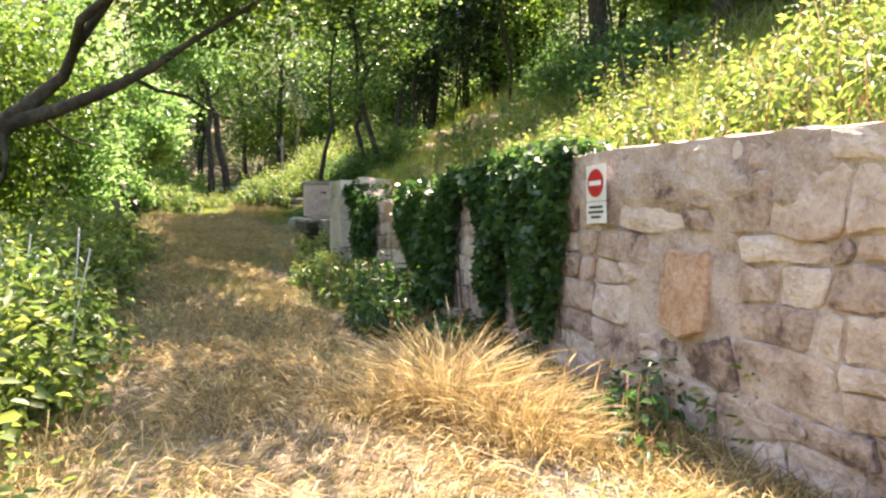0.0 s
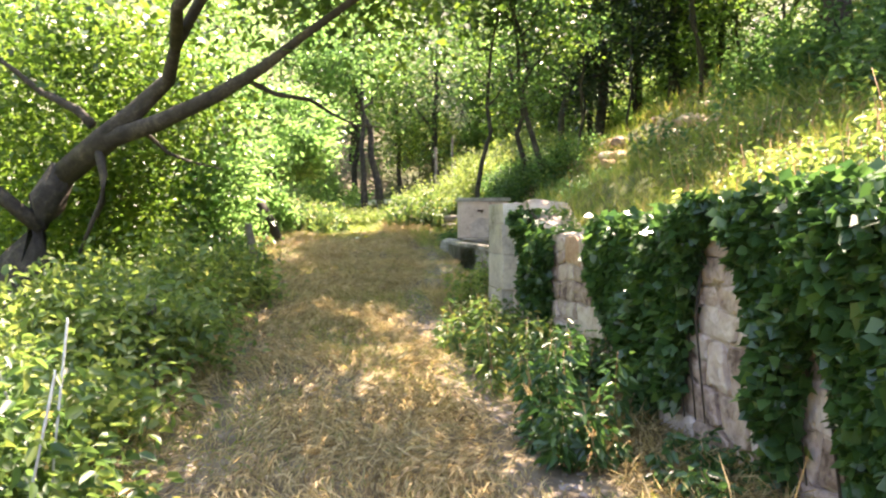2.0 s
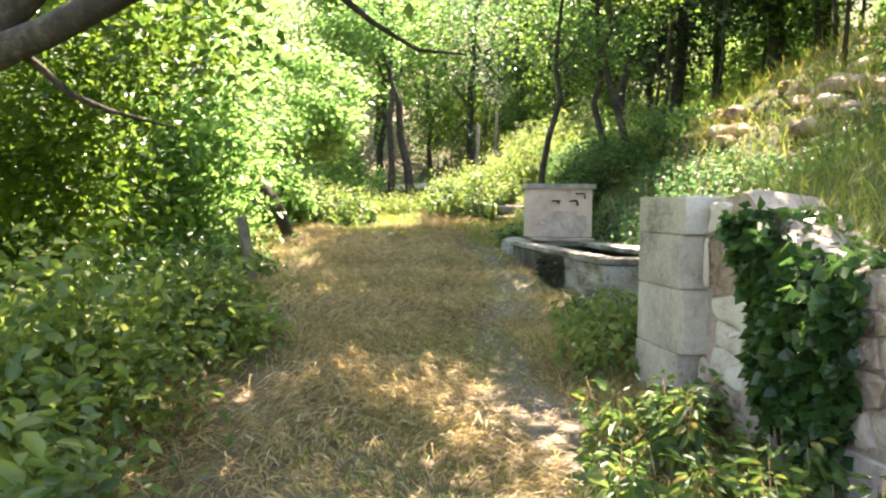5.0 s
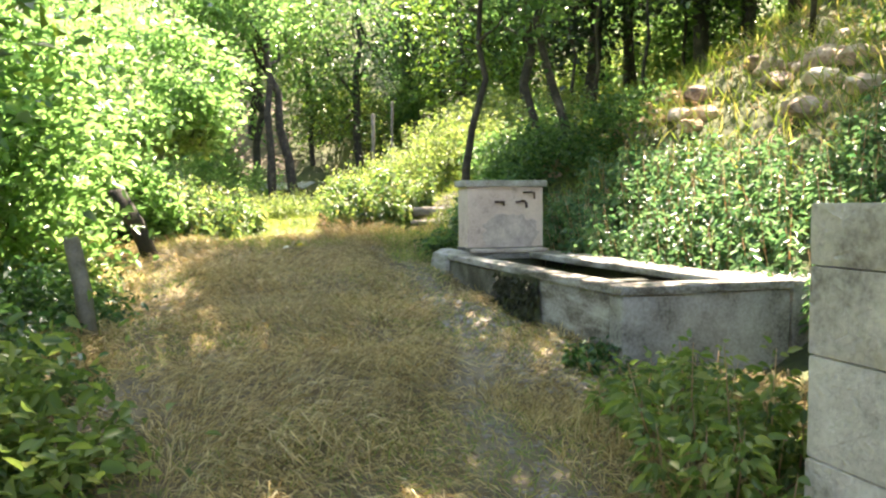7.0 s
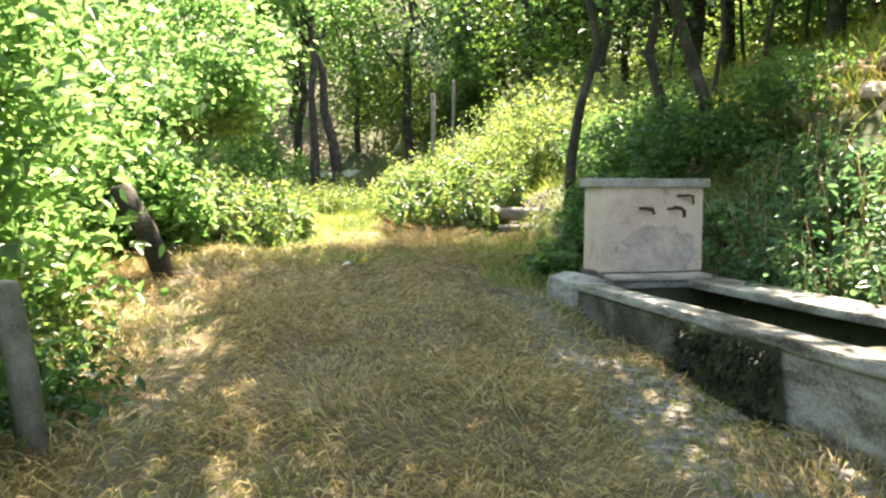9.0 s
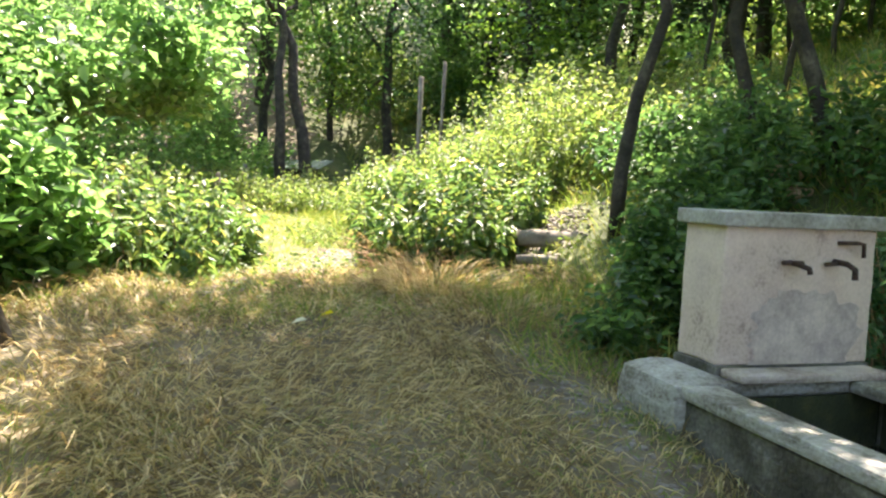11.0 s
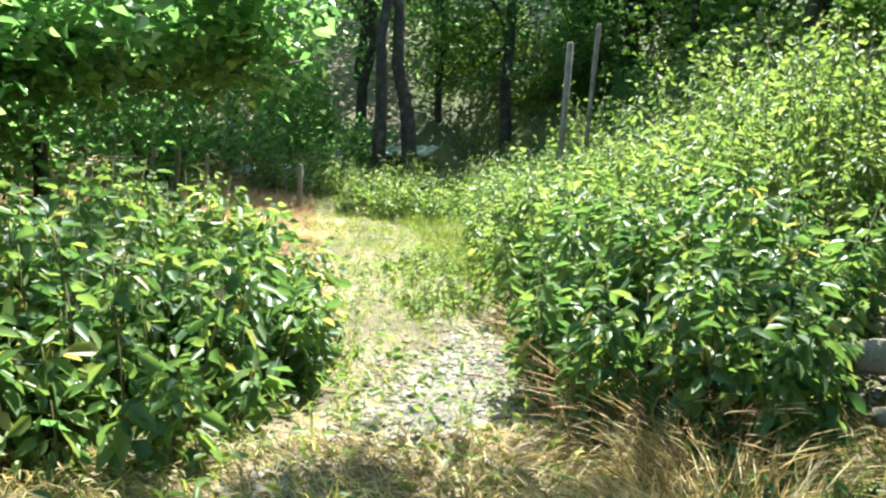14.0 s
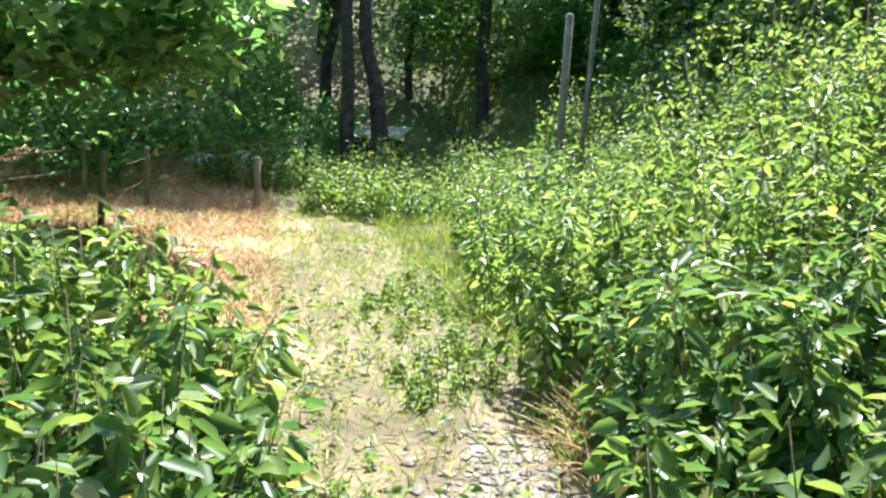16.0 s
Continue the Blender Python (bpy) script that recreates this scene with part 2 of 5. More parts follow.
def leaves(base, way, length, width, fold=0.18):
    """Folded leaf blades: base points, directions, sizes."""
    n = len(base)
    way = unit(way)
    side = unit(np.cross(way, unit(rng.normal(size=(n, 3)) * (0.8, 0.8, 0.35) + (0, 0, 1.0))))
    up = np.cross(side, way)
    length, width = np.broadcast_to(length, n)[:, None], np.broadcast_to(width, n)[:, None]
    mid = base + way * length * 0.42 + up * length * fold
    return np.stack([base, mid + side * width / 2, base + way * length, mid - side * width / 2], 1)


def oval_leaves(base, way, length, width, fold=0.16):
    """Broader leaves with two halves folded along the midrib: (count, 6, 3)."""
    n = len(base)
    way = unit(way)
    side = unit(np.cross(way, unit(rng.normal(size=(n, 3)) * (0.8, 0.8, 0.35) + (0, 0, 1.0))))
    up = np.cross(side, way)
    length, width = np.broadcast_to(length, n)[:, None], np.broadcast_to(width, n)[:, None]
    a = base + way * length * 0.25 + up * length * fold * 0.7
    b = base + way * length * 0.65 + up * length * fold * 0.8
    tip = base + way * length - up * length * fold * 0.6
    return np.stack([base, a + side * width * 0.48, b + side * width * 0.40, tip, b - side * width * 0.40, a - side * width * 0.48], 1)


def oval_mesh(name, verts, material):
    count = len(verts)
    me = bpy.data.meshes.new(name)
    me.vertices.add(count * 6)
    me.vertices.foreach_set("co", np.ascontiguousarray(verts, dtype=np.float32).ravel())
    index = (np.array([0, 1, 2, 3, 0, 3, 4, 5])[None] + np.arange(count)[:, None] * 6).ravel()
    me.loops.add(count * 8)
    me.loops.foreach_set("vertex_index", index.astype(np.int32))
    me.polygons.add(count * 2)
    me.polygons.foreach_set("loop_start", np.arange(0, count * 8, 4, dtype=np.int32))
    me.update(calc_edges=True)
    me.materials.append(material)
    return me


def part(name, data, parent, label=""):
    ob = data if isinstance(data, bpy.types.Object) else new(name, data)
    ob.name = name
    ob.parent = parent
    return tagged(ob, label)


def empty(name, place, label, category, group="", kind=""):
    ob = new(name)
    ob.location = place
    ob.empty_display_size = 0.2
    return tagged(ob, label, category, group, kind)


def tube(points, radii, sides=8, wobble=0.0):
    """Tapered tube along points; returns vertices and faces."""
    pts = [Vector(p) for p in points]
    verts, faces = [], []
    for i, p in enumerate(pts):
        d = (pts[min(i + 1, len(pts) - 1)] - pts[max(i - 1, 0)]).normalized()
        a = d.orthogonal().normalized() if abs(d.z) > 0.95 else d.cross(Vector((0, 0, 1))).normalized()
        b = d.cross(a)
        for k in range(sides):
            t = 2 * math.pi * k / sides
            r = radii[i] * (1 + wobble * noise.noise(p * 3 + Vector((math.cos(t), math.sin(t), 0)) * 1.5))
            verts.append(p + (a * math.cos(t) + b * math.sin(t)) * r)
    for i in range(len(pts) - 1):
        for k in range(sides):
            k2 = (k + 1) % sides
            faces.append((i * sides + k, i * sides + k2, (i + 1) * sides + k2, (i + 1) * sides + k))
    faces.append(tuple(range(sides - 1, -1, -1)))
    faces.append(tuple(range((len(pts) - 1) * sides, len(pts) * sides)))
    return verts, faces


def tubes_mesh(name, runs, material, sides=8, wobble=0.15):
    verts, faces = [], []
    for points, radii in runs:
        v, f = tube(points, radii, sides, wobble)
        o = len(verts)
        verts += v
        faces += [tuple(i + o for i in q) for q in f]
    me = bpy.data.meshes.new(name)
    me.from_pydata([tuple(v) for v in verts], [], faces)
    me.materials.append(material)
    me.polygons.foreach_set("use_smooth", [True] * len(me.polygons))
    return me


def bend(a, b, steps=6, sag=0.0, jitter=0.1, seed=0):
    r = random.Random(seed)
    a, b = Vector(a), Vector(b)
    size = (b - a).length
    out = []
    for i in range(steps + 1):
        t = i / steps
        j = Vector((r.uniform(-1, 1), r.uniform(-1, 1), r.uniform(-1, 1))) * jitter * size * math.sin(math.pi * t)
        out.append(a.lerp(b, t) + j + Vector((0, 0, -sag * math.sin(math.pi * t))))
    return out


def taper(r0, r1, steps=6):
    return [r0 + (r1 - r0) * i / steps for i in range(steps + 1)]


def clump_points(centres, spread, count):
    pick = rng.integers(0, len(centres), count)
    return np.asarray(centres)[pick] + rng.normal(size=(count, 3)) * spread


def crown_mesh(name, centres, spread, count, size, material, droop=0.25, oval=False):
    p = clump_points(centres, np.asarray(spread), count)
    way = rng.normal(size=(count, 3)) * (1, 1, 0.45) + (0, 0, -droop)
    length = size * rng.uniform(0.6, 1.3, count)
    if oval:
        return oval_mesh(name, oval_leaves(p, way, length, length * rng.uniform(0.4, 0.6, count)), material)
    return quad_mesh(name, leaves(p, way, length, length * rng.uniform(0.45, 0.65, count)), material)


def block(w, d, h, cut=0.02, rough=0.0, seed=0, cuts=4):
    """Bevelled, slightly uneven block centred in x and y, standing on z = 0."""
    bm = bmesh.new()
    bmesh.ops.create_cube(bm, size=1, matrix=Matrix.Translation((0, 0, h / 2)) @ Matrix.Diagonal((w, d, h, 1)))
    bmesh.ops.bevel(bm, geom=bm.edges[:], offset=cut, segments=2, affect="EDGES", profile=0.6)
    if rough:
        bmesh.ops.subdivide_edges(bm, edges=[e for e in bm.edges if e.calc_length() > 0.15], cuts=cuts, use_grid_fill=True)
        for v in bm.verts:
            v.co += noise.noise_vector(v.co * 4 + Vector((seed * 7.1, 0, 0))) * rough
    me = bpy.data.meshes.new("block")
    bm.to_mesh(me)
    bm.free()
    return me


def add_block(name, w, d, h, place, turn, material, parent=None, cut=0.02, rough=0.0, seed=0, label=""):
    me = block(w, d, h, cut, rough, seed)
    me.materials.append(material)
    ob = new(name, me)
    ob.matrix_basis = pose(*place, 0, 0, turn)
    if parent:
        ob.parent = parent
        ob.matrix_parent_inverse = parent.matrix_basis.inverted()
        tagged(ob, label)
    return ob


# ---- ground ----
gx = np.concatenate([-np.geomspace(1, 170, 20)[::-1] - 13, np.arange(-14, 8, 0.15), np.geomspace(1, 170, 20) + 7])
gy = np.concatenate([-np.geomspace(1, 120, 12)[::-1] - 3, np.arange(-4, 32, 0.2), np.geomspace(1, 200, 26) + 31])
GX, GY = np.meshgrid(gx, gy, indexing="ij")
GZ = ground_height(GX, GY)
nx, ny = GX.shape
gverts = np.stack([GX, GY, GZ], -1).reshape(-1, 3)
gi = (np.arange(nx - 1)[:, None] * ny + np.arange(ny - 1)[None, :]).ravel()
ground = link_mesh("ground", gverts.tolist(), np.stack([gi, gi + ny, gi + ny + 1, gi + 1], 1).tolist(), MAT["soil"], True)
ground.data.materials.append(MAT["undergrowth"])
fs, fu = su(GX[:-1, :-1].ravel(), GY[:-1, :-1].ravel())
wild = ((fs < 21) | (fu > 1.2) | ((fu < -6) & (fs < 26)) | (fu < -9)) & ((fu < -4.3 - 0.4 * np.sin(fs * 1.7)) | (fu > 0.35 + 0.2 * np.sin(fs * 2.3)) | (fs > 24.5) | (fs < -6))
ground.data.materials.append(MAT["dry_field"])
field = (fs > 27.5) & (fs < 43) & (fu < -1.3 - 0.5 * np.sin(fs * 0.9)) & (fu > -13)
ground.data.polygons.foreach_set("material_index", np.where(field, 2, wild.astype(np.int32)))
tagged(ground, "brown earth ground of the path and hillside", "ground", kind="structure")


# ---- stone wall ----
def stone_mesh(poly, seed, depth=0.10, gap=0.008, tilt=0.05, edge=0.95, corner=0.12):
    """One rubble stone in the wall's plane: x along, z up, its rough face towards -y."""
    r = random.Random(seed)
    size = max(max(abs(x), abs(z)) for x, z in poly)
    ring = []
    for i, p in enumerate(poly):
        q = poly[(i + 1) % len(poly)]
        for t in ((corner, 0.5, 1 - corner) if math.dist(p, q) > 0.14 else (0.3, 0.7)):
            k = 1 - gap / size * r.uniform(0.3, 3.6)
            ring.append(((p[0] + (q[0] - p[0]) * t) * k, (p[1] + (q[1] - p[1]) * t) * k))
    n = len(ring)
    tilt_x, tilt_z = r.uniform(-tilt, tilt), r.uniform(-tilt, tilt)
    verts = [(x, depth, z) for x, z in ring]
    for k, lift, rough in ((1.0, 0.002, 0.004), (edge, 0.013, 0.006), (0.55, 0.018, 0.009)):
        verts += [(x * k, -lift - r.uniform(0, rough) + x * tilt_x + z * tilt_z, z * k) for x, z in ring]
    verts.append((0, -0.02 - r.uniform(0, 0.010), 0))
    faces = []
    for k in range(n):
        k2 = (k + 1) % n
        for a in (0, n, 2 * n):
            faces.append((a + k, a + k2, a + n + k2, a + n + k))
        faces.append((3 * n + k, 3 * n + k2, 4 * n))
    me = bpy.data.meshes.new("stone")
    me.from_pydata(verts, [], faces)
    return me


def mortar_face(s, z, top):
    """How far the uneven mortar stands back from the stones' faces: smeared over some, washed out between others."""
    u = 0.020 + 0.030 * noise.noise((s * 2.1, z * 2.6, 0)) + 0.024 * noise.noise((s * 6, z * 7, 4)) + 0.008 * noise.noise((s * 19, z * 19, 9))
    band = min(1.0, max(0.0, (z - top + 0.46 + 0.12 * noise.noise((s * 2.5, 3, 1))) / 0.12))
    return u - 0.034 * band * (s < 6.4)


def build_wall():
    rows = 36
    cols = 300
    verts, faces = [], []
    for i in range(cols):
        s = -3 + (WALL_END + 3) * i / (cols - 1)
        top = float(wall_top(s)) + 0.05 * noise.noise((s * 1.7, 0, 0)) + 0.02 * noise.noise((s * 6, 0, 5))
        low = float(path_height(s)) - 0.3
        for k in range(rows):
            z = low + (top - 0.02 - low) * k / (rows - 1)
            verts.append(plan(s, mortar_face(s, z, top), z))
        verts += [plan(s, 0.12, top + 0.015 * noise.noise((s * 4, 7, 2))), plan(s, 0.5, top - 0.04), plan(s, 0.5, low)]
    step = rows + 3
    for i in range(cols - 1):
        for k in range(step):
            k2 = (k + 1) % step
            faces.append((i * step + k, i * step + k2, (i + 1) * step + k2, (i + 1) * step + k))
    faces += [tuple(range(step))[::-1], tuple(range((cols - 1) * step, cols * step))]
    wall = tagged(link_mesh("wall_terrace", verts, faces, MAT["mortar"]), "old rubble stone terrace wall with crumbling pinkish mortar", "stone wall", kind="structure")
    r = random.Random(3)
    turn = math.degrees(math.atan2(ALONG.y, ALONG.x)) + 180
    stones = []
    levels = [-0.15]
    while levels[-1] < 2.3:
        levels.append(levels[-1] + r.uniform(0.17, 0.34))
    course = lambda k, x: levels[k] + 0.13 * noise.noise((x * 1.1, k * 3.7, 0)) + 0.06 * noise.noise((x * 4, k * 5.1, 2))
    big = (4.84, 5.31, 0.80, 1.36)
    for k in range(len(levels) - 1):
        x = 1.2 + r.uniform(0, 0.3)
        lean = 0.0
        while x < WALL_END - 0.95:
            wide = r.choice((r.uniform(0.18, 0.32), r.uniform(0.3, 0.5), r.uniform(0.45, 0.72)))
            x1 = min(x + wide, WALL_END - 0.76)
            lean1 = r.uniform(-0.09, 0.09)
            xm = (x + x1) / 2
            top = float(wall_top(xm)) - 0.03
            lo = [(q, min(top - 0.02, course(k, q))) for q in (x, xm, x1)]
            hi = [(q + d, min(top, course(k + 1, q))) for q, d in ((x1, lean1), (xm, 0), (x, lean))]
            pieces = [lo + hi]
            if r.random() < 0.34 and levels[k + 1] - levels[k] > 0.22:
                f = r.uniform(0.35, 0.65)
                mid = [(a[0] * (1 - f) + b[0] * f, a[1] * (1 - f) + b[1] * f) for a, b in zip(lo, hi[::-1])]
                pieces = [lo + mid[::-1], mid + hi]
            for poly in pieces:
                cx, cz = sum(p[0] for p in poly) / len(poly), sum(p[1] for p in poly) / len(poly)
                tall = max(p[1] for p in poly) - min(p[1] for p in poly)
                hidden = big[0] - 0.1 < cx < big[1] + 0.1 and big[2] - 0.05 < cz < big[3] + 0.05
                if tall > 0.07 and cz > path_height(cx) - 0.12 and not hidden:
                    stones.append((cx, cz, [(cx - p[0], p[1] - cz) for p in poly]))
            x, lean = x1, lean1
    stones.append((sum(big[:2]) / 2, sum(big[2:]) / 2, [(0.23, -0.22), (0.02, -0.29), (-0.20, -0.26), (-0.23, 0.05), (-0.17, 0.27), (0.05, 0.25), (0.24, 0.28)]))
    orange = len(stones) - 1
    box = lambda w, h: [(-w / 2, -h / 2), (w / 2, -h / 2), (w / 2, h / 2), (-w / 2, h / 2)]
    z = 0.2
    for h, w in ((0.40, 0.75), (0.45, 0.68), (0.42, 0.76), (0.36, 0.70), (0.25, 0.75)):
        stones.append((WALL_END - w / 2 + 0.012, z + h / 2, box(w, h - 0.003)))
        if w < 0.74:
            stones.append((WALL_END - 0.39 - w / 2, z + h / 2, box(0.77 - w, h - 0.03)))
        z += h
    for k, (s, z, poly) in enumerate(stones):
        w = 2 * max(abs(p[0]) for p in poly)
        quoin = s + w / 2 > WALL_END - 0.1
        me = stone_mesh(poly, k, 0.25, 0.001, 0.006, 0.99, 0.015) if quoin else stone_mesh(poly, k)
        mat = MAT["stone"]
        if s + w / 2 > WALL_END - 0.1:
            mat = MAT["pier_stone"]
        elif 12.0 < s < 13.4 and z > 0.9 and k % 3:
            mat = MAT["plaster"]
        elif k == orange or k % 67 == 5:
            mat = MAT["orange_stone"]
        me.materials.append(mat)
        ob = new("stone", me)
        p = plan(s, -0.13 if quoin else -0.012 if k == orange else 0.024 - 0.022 * r.random(), z)
        ob.matrix_basis = pose(p.x, p.y, p.z, r.uniform(-0.3, 0.3) if quoin else r.uniform(-2.5, 2.5), 0, turn + r.uniform(-1, 1))
        ob.parent = wall
    return wall


# ---- trough and fountain head ----
def build_trough():
    mid = plan((TROUGH_A + TROUGH_B) / 2, TROUGH_U + TROUGH_W / 2)
    length, rim, wallw = TROUGH_B - TROUGH_A, 1.45, 0.2
    foot = float(path_height(18.8)) - 0.45
    trough = empty("water_trough", (mid.x, mid.y, foot), "long grey concrete water trough with two basins and mossy side", "trough")
    trough.matrix_basis = pose(mid.x, mid.y, foot, 0, 0, HEADING)

    def wall_piece(name, x0, x1, y0, y1, z0, z1, mat, label="", rough=0.012, seed=1):
        me = block(x1 - x0, y1 - y0, z1 - z0, 0.018, rough, seed)
        me.materials.append(mat)
        ob = part(name, me, trough, label)
        ob.location = ((x0 + x1) / 2, (y0 + y1) / 2, z0)
        return ob
    hw, hl, top = TROUGH_W / 2, length / 2, rim - foot
    wall_piece("side_wall", -hw, -hw + wallw, -hl + wallw + 0.002, -hl + 2.0, 0, top - 0.075, MAT["streaked"], seed=1)
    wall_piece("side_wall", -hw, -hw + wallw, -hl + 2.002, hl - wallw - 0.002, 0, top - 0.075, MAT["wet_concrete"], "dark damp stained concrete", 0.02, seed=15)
    wall_piece("side_wall", hw - wallw, hw, -hl + wallw + 0.002, hl - wallw - 0.002, 0, top - 0.075, MAT["concrete"], seed=2)
    wall_piece("end_wall", -hw, hw, -hl, -hl + wallw, 0, top - 0.075, MAT["concrete"], seed=3)
    wall_piece("end_wall", -hw, hw, hl - wallw, hl, 0, top - 0.075, MAT["concrete"], seed=4)
    # divider in the same very dark colour as the basin lining
    wall_piece("divider", -hw + wallw + 0.003, hw - wallw - 0.003, -hl + 1.35, -hl + 1.55, 0.1, top - 0.10, MAT["moss"], "very dark dividing wall", seed=5)
    wall_piece("rim", -hw - 0.025, -hw + wallw + 0.02, -hl + 0.26, hl - 0.26, top - 0.073, top, MAT["streaked"], seed=6)
    wall_piece("rim", hw - wallw - 0.25, hw + 0.02, -hl + 0.26, hl - 0.26, top - 0.073, top, MAT["streaked"], seed=7)
    wall_piece("rim", -hw - 0.025, hw + 0.02, -hl - 0.025, -hl + 0.257, top - 0.073, top, MAT["streaked"], seed=8)
    wall_piece("rim", -hw - 0.025, hw + 0.02, hl - 0.257, hl + 0.02, top - 0.073, top, MAT["streaked"], seed=9)
    # thin, very dark sheets over the inner faces of the basins
    wall_piece("lining", -hw + wallw + 0.003, -hw + wallw + 0.02, -hl + 0.3, hl - 0.3, 0.2, top - 0.08, MAT["moss"], "very dark lining of the inner face", 0.004, 10)
    wall_piece("lining", hw - wallw - 0.02, hw - wallw - 0.003, -hl + 0.3, hl - 0.3, 0.2, top - 0.08, MAT["moss"], "very dark lining of the inner face", 0.004, 11)
    wall_piece("lining", -hw + wallw + 0.025, hw - wallw - 0.025, hl - wallw - 0.075, hl - wallw - 0.06, 0.2, top - 0.08, MAT["moss"], "very dark lining of the inner face", 0.004, 13)
    wall_piece("lining", -hw + wallw + 0.025, hw - wallw - 0.025, -hl + wallw + 0.06, -hl + wallw + 0.075, 0.2, top - 0.08, MAT["moss"], "very dark lining of the inner face", 0.004, 14)
    wall_piece("floor_slab", -hw + 0.05, hw - 0.05, -hl + 0.05, hl - 0.05, -0.02, 0.12, MAT["concrete"], seed=12)
    w = part("water", link_mesh("water", [(-hw + 0.19, -hl + 0.19, 0), (hw - 0.19, -hl + 0.19, 0), (hw - 0.19, hl - 0.19, 0), (-hw + 0.19, hl - 0.19, 0)], [(0, 1, 2, 3)], MAT["water"]), trough, "dark still water")
    w.location.z = top - 0.40
    # overflow moss down the path side: a thick uneven mat
    bm = bmesh.new()
    bmesh.ops.create_grid(bm, x_segments=22, y_segments=16, size=0.5)
    for v in bm.verts:
        a, b = v.co.x + 0.5, v.co.y + 0.5
        wide = 0.50 + 0.16 * (1 - b) + 0.05 * noise.noise((b * 5, 1, 0))
        v.co = Vector((-0.03 - 0.05 * math.sin(math.pi * a) * (0.6 + 0.8 * (1 - b)) + 0.03 * noise.noise((a * 7, b * 7, 3)), (a - 0.5) * 2 * wide, b * (top - 0.06)))
    me = bpy.data.meshes.new("moss_mat")
    bm.to_mesh(me)
    bm.free()
    me.materials.append(MAT["moss"])
    ob = part("moss_mat", me, trough, "dark wet moss below the overflow notch")
    ob.location = (-hw + 0.005, -hl + 2.0, 0)
    mp = rng.uniform(0, 1, (1500, 2))
    base = np.stack([-hw - 0.07 + 0.03 * rng.random(1500), -hl + 2.0 + (mp[:, 0] - 0.5) * (1.0 + 0.3 * (1 - mp[:, 1])), mp[:, 1] * (top - 0.08)], 1)
    way = rng.normal(size=(1500, 3)) * 0.4 + (-0.5, 0, -0.7)
    part("moss_fringe", quad_mesh("moss_fringe", leaves(base, way, 0.05, 0.02), MAT["moss"]), trough, "hanging tufts of dark moss")
    # broad slab beside the near basin
    slab = block(1.15, 1.0, 0.9, 0.03, 0.015, 31)
    slab.materials.append(MAT["concrete"])
    part("side_slab", slab, trough, "broad grey concrete slab beside the basin").location = (hw + 0.60, -hl + 0.50, top - 0.91)
    # rounded footing at the far corner
    f = add_block("footing", 0.46, 0.66, 1.0, tuple(plan(TROUGH_B + 0.02, TROUGH_U + 0.13, rim - 0.95)), HEADING, MAT["streaked"], None, 0.17, 0.02, 5)
    f.parent = trough
    f.matrix_parent_inverse = trough.matrix_basis.inverted()

    p = plan(TROUGH_B + 0.09, TROUGH_U + 0.85, rim + 0.004)
    head = empty("fountain_head", p, "cream rendered fountain block with a stone cap", "fountain")
    head.matrix_basis = pose(p.x, p.y, p.z, 0, 0, HEADING)
    body = block(1.07, 0.38, 0.80, 0.015, 0.01, 21)
    body.materials.append(MAT["cream"])
    part("body", body, head).location.z = 0.06
    base = block(1.1, 0.42, 0.062, 0.012, 0.006, 24)
    base.materials.append(MAT["wet_concrete"])
    part("base_slab", base, head, "dark damp base slab")
    cap = block(1.16, 0.47, 0.085, 0.012, 0.006, 22)
    cap.materials.append(MAT["concrete"])
    part("cap", cap, head, "grey stone cap slab").location.z = 0.857
    sill = block(1.04, 0.2, 0.05, 0.02, 0.01, 23)
    sill.materials.append(MAT["mortar"])
    part("plinth", sill, head, "worn stone sill").location = (0, -0.295, -0.002)
    part("spout", tubes_mesh("spout", [([(-0.10, -0.20, 0.66), (-0.10, -0.27, 0.655), (-0.10, -0.36, 0.64), (-0.10, -0.37, 0.61)], [0.016] * 4), ([(-0.17, -0.23, 0.66), (-0.03, -0.23, 0.66)], [0.014, 0.014])], MAT["iron"], 8, 0), head, "rusty iron spout")
    part("tap", tubes_mesh("tap", [([(0.22, -0.2, 0.67), (0.22, -0.3, 0.665), (0.22, -0.36, 0.64), (0.22, -0.365, 0.58)], [0.018] * 4), ([(0.12, -0.24, 0.655), (0.24, -0.24, 0.665)], [0.013, 0.013])], MAT["iron"], 8, 0), head, "rusty iron tap")
    part("bracket", tubes_mesh("bracket", [([(0.24, -0.2, 0.78), (0.34, -0.24, 0.785), (0.38, -0.25, 0.78), (0.385, -0.25, 0.70)], [0.014] * 4)], MAT["iron"], 6, 0), head, "bent iron bracket")
    # water stain: a worn patch of grey lime under the spouts, slightly raised
    bm = bmesh.new()
    bmesh.ops.create_circle(bm, cap_ends=True, segments=64, radius=1)
    for v in bm.verts:
        t = math.atan2(v.co.y, v.co.x)
        k = 1 + 0.35 * noise.noise((math.cos(t) * 2, math.sin(t) * 2, 5)) + 0.2 * noise.noise((math.cos(t) * 6, math.sin(t) * 6, 2))
        v.co = Vector((v.co.x * 0.40 * k, 0, max(-0.2, v.co.y * 0.26 * k)))
    me = bpy.data.meshes.new("lime_patch")
    bm.to_mesh(me)
    bm.free()
    me.materials.append(MAT["stain"])
    ob = part("lime_patch", me, head, "grey lime stain under the spouts")
    ob.location = (0.06, -0.2015, 0.23)



MAT["stain"] = rough_material("lime_stain", [(0.3, (0.33, 0.26, 0.235)), (0.5, (0.47, 0.38, 0.335)), (0.7, (0.62, 0.51, 0.44))], 7, 40, 0.2)


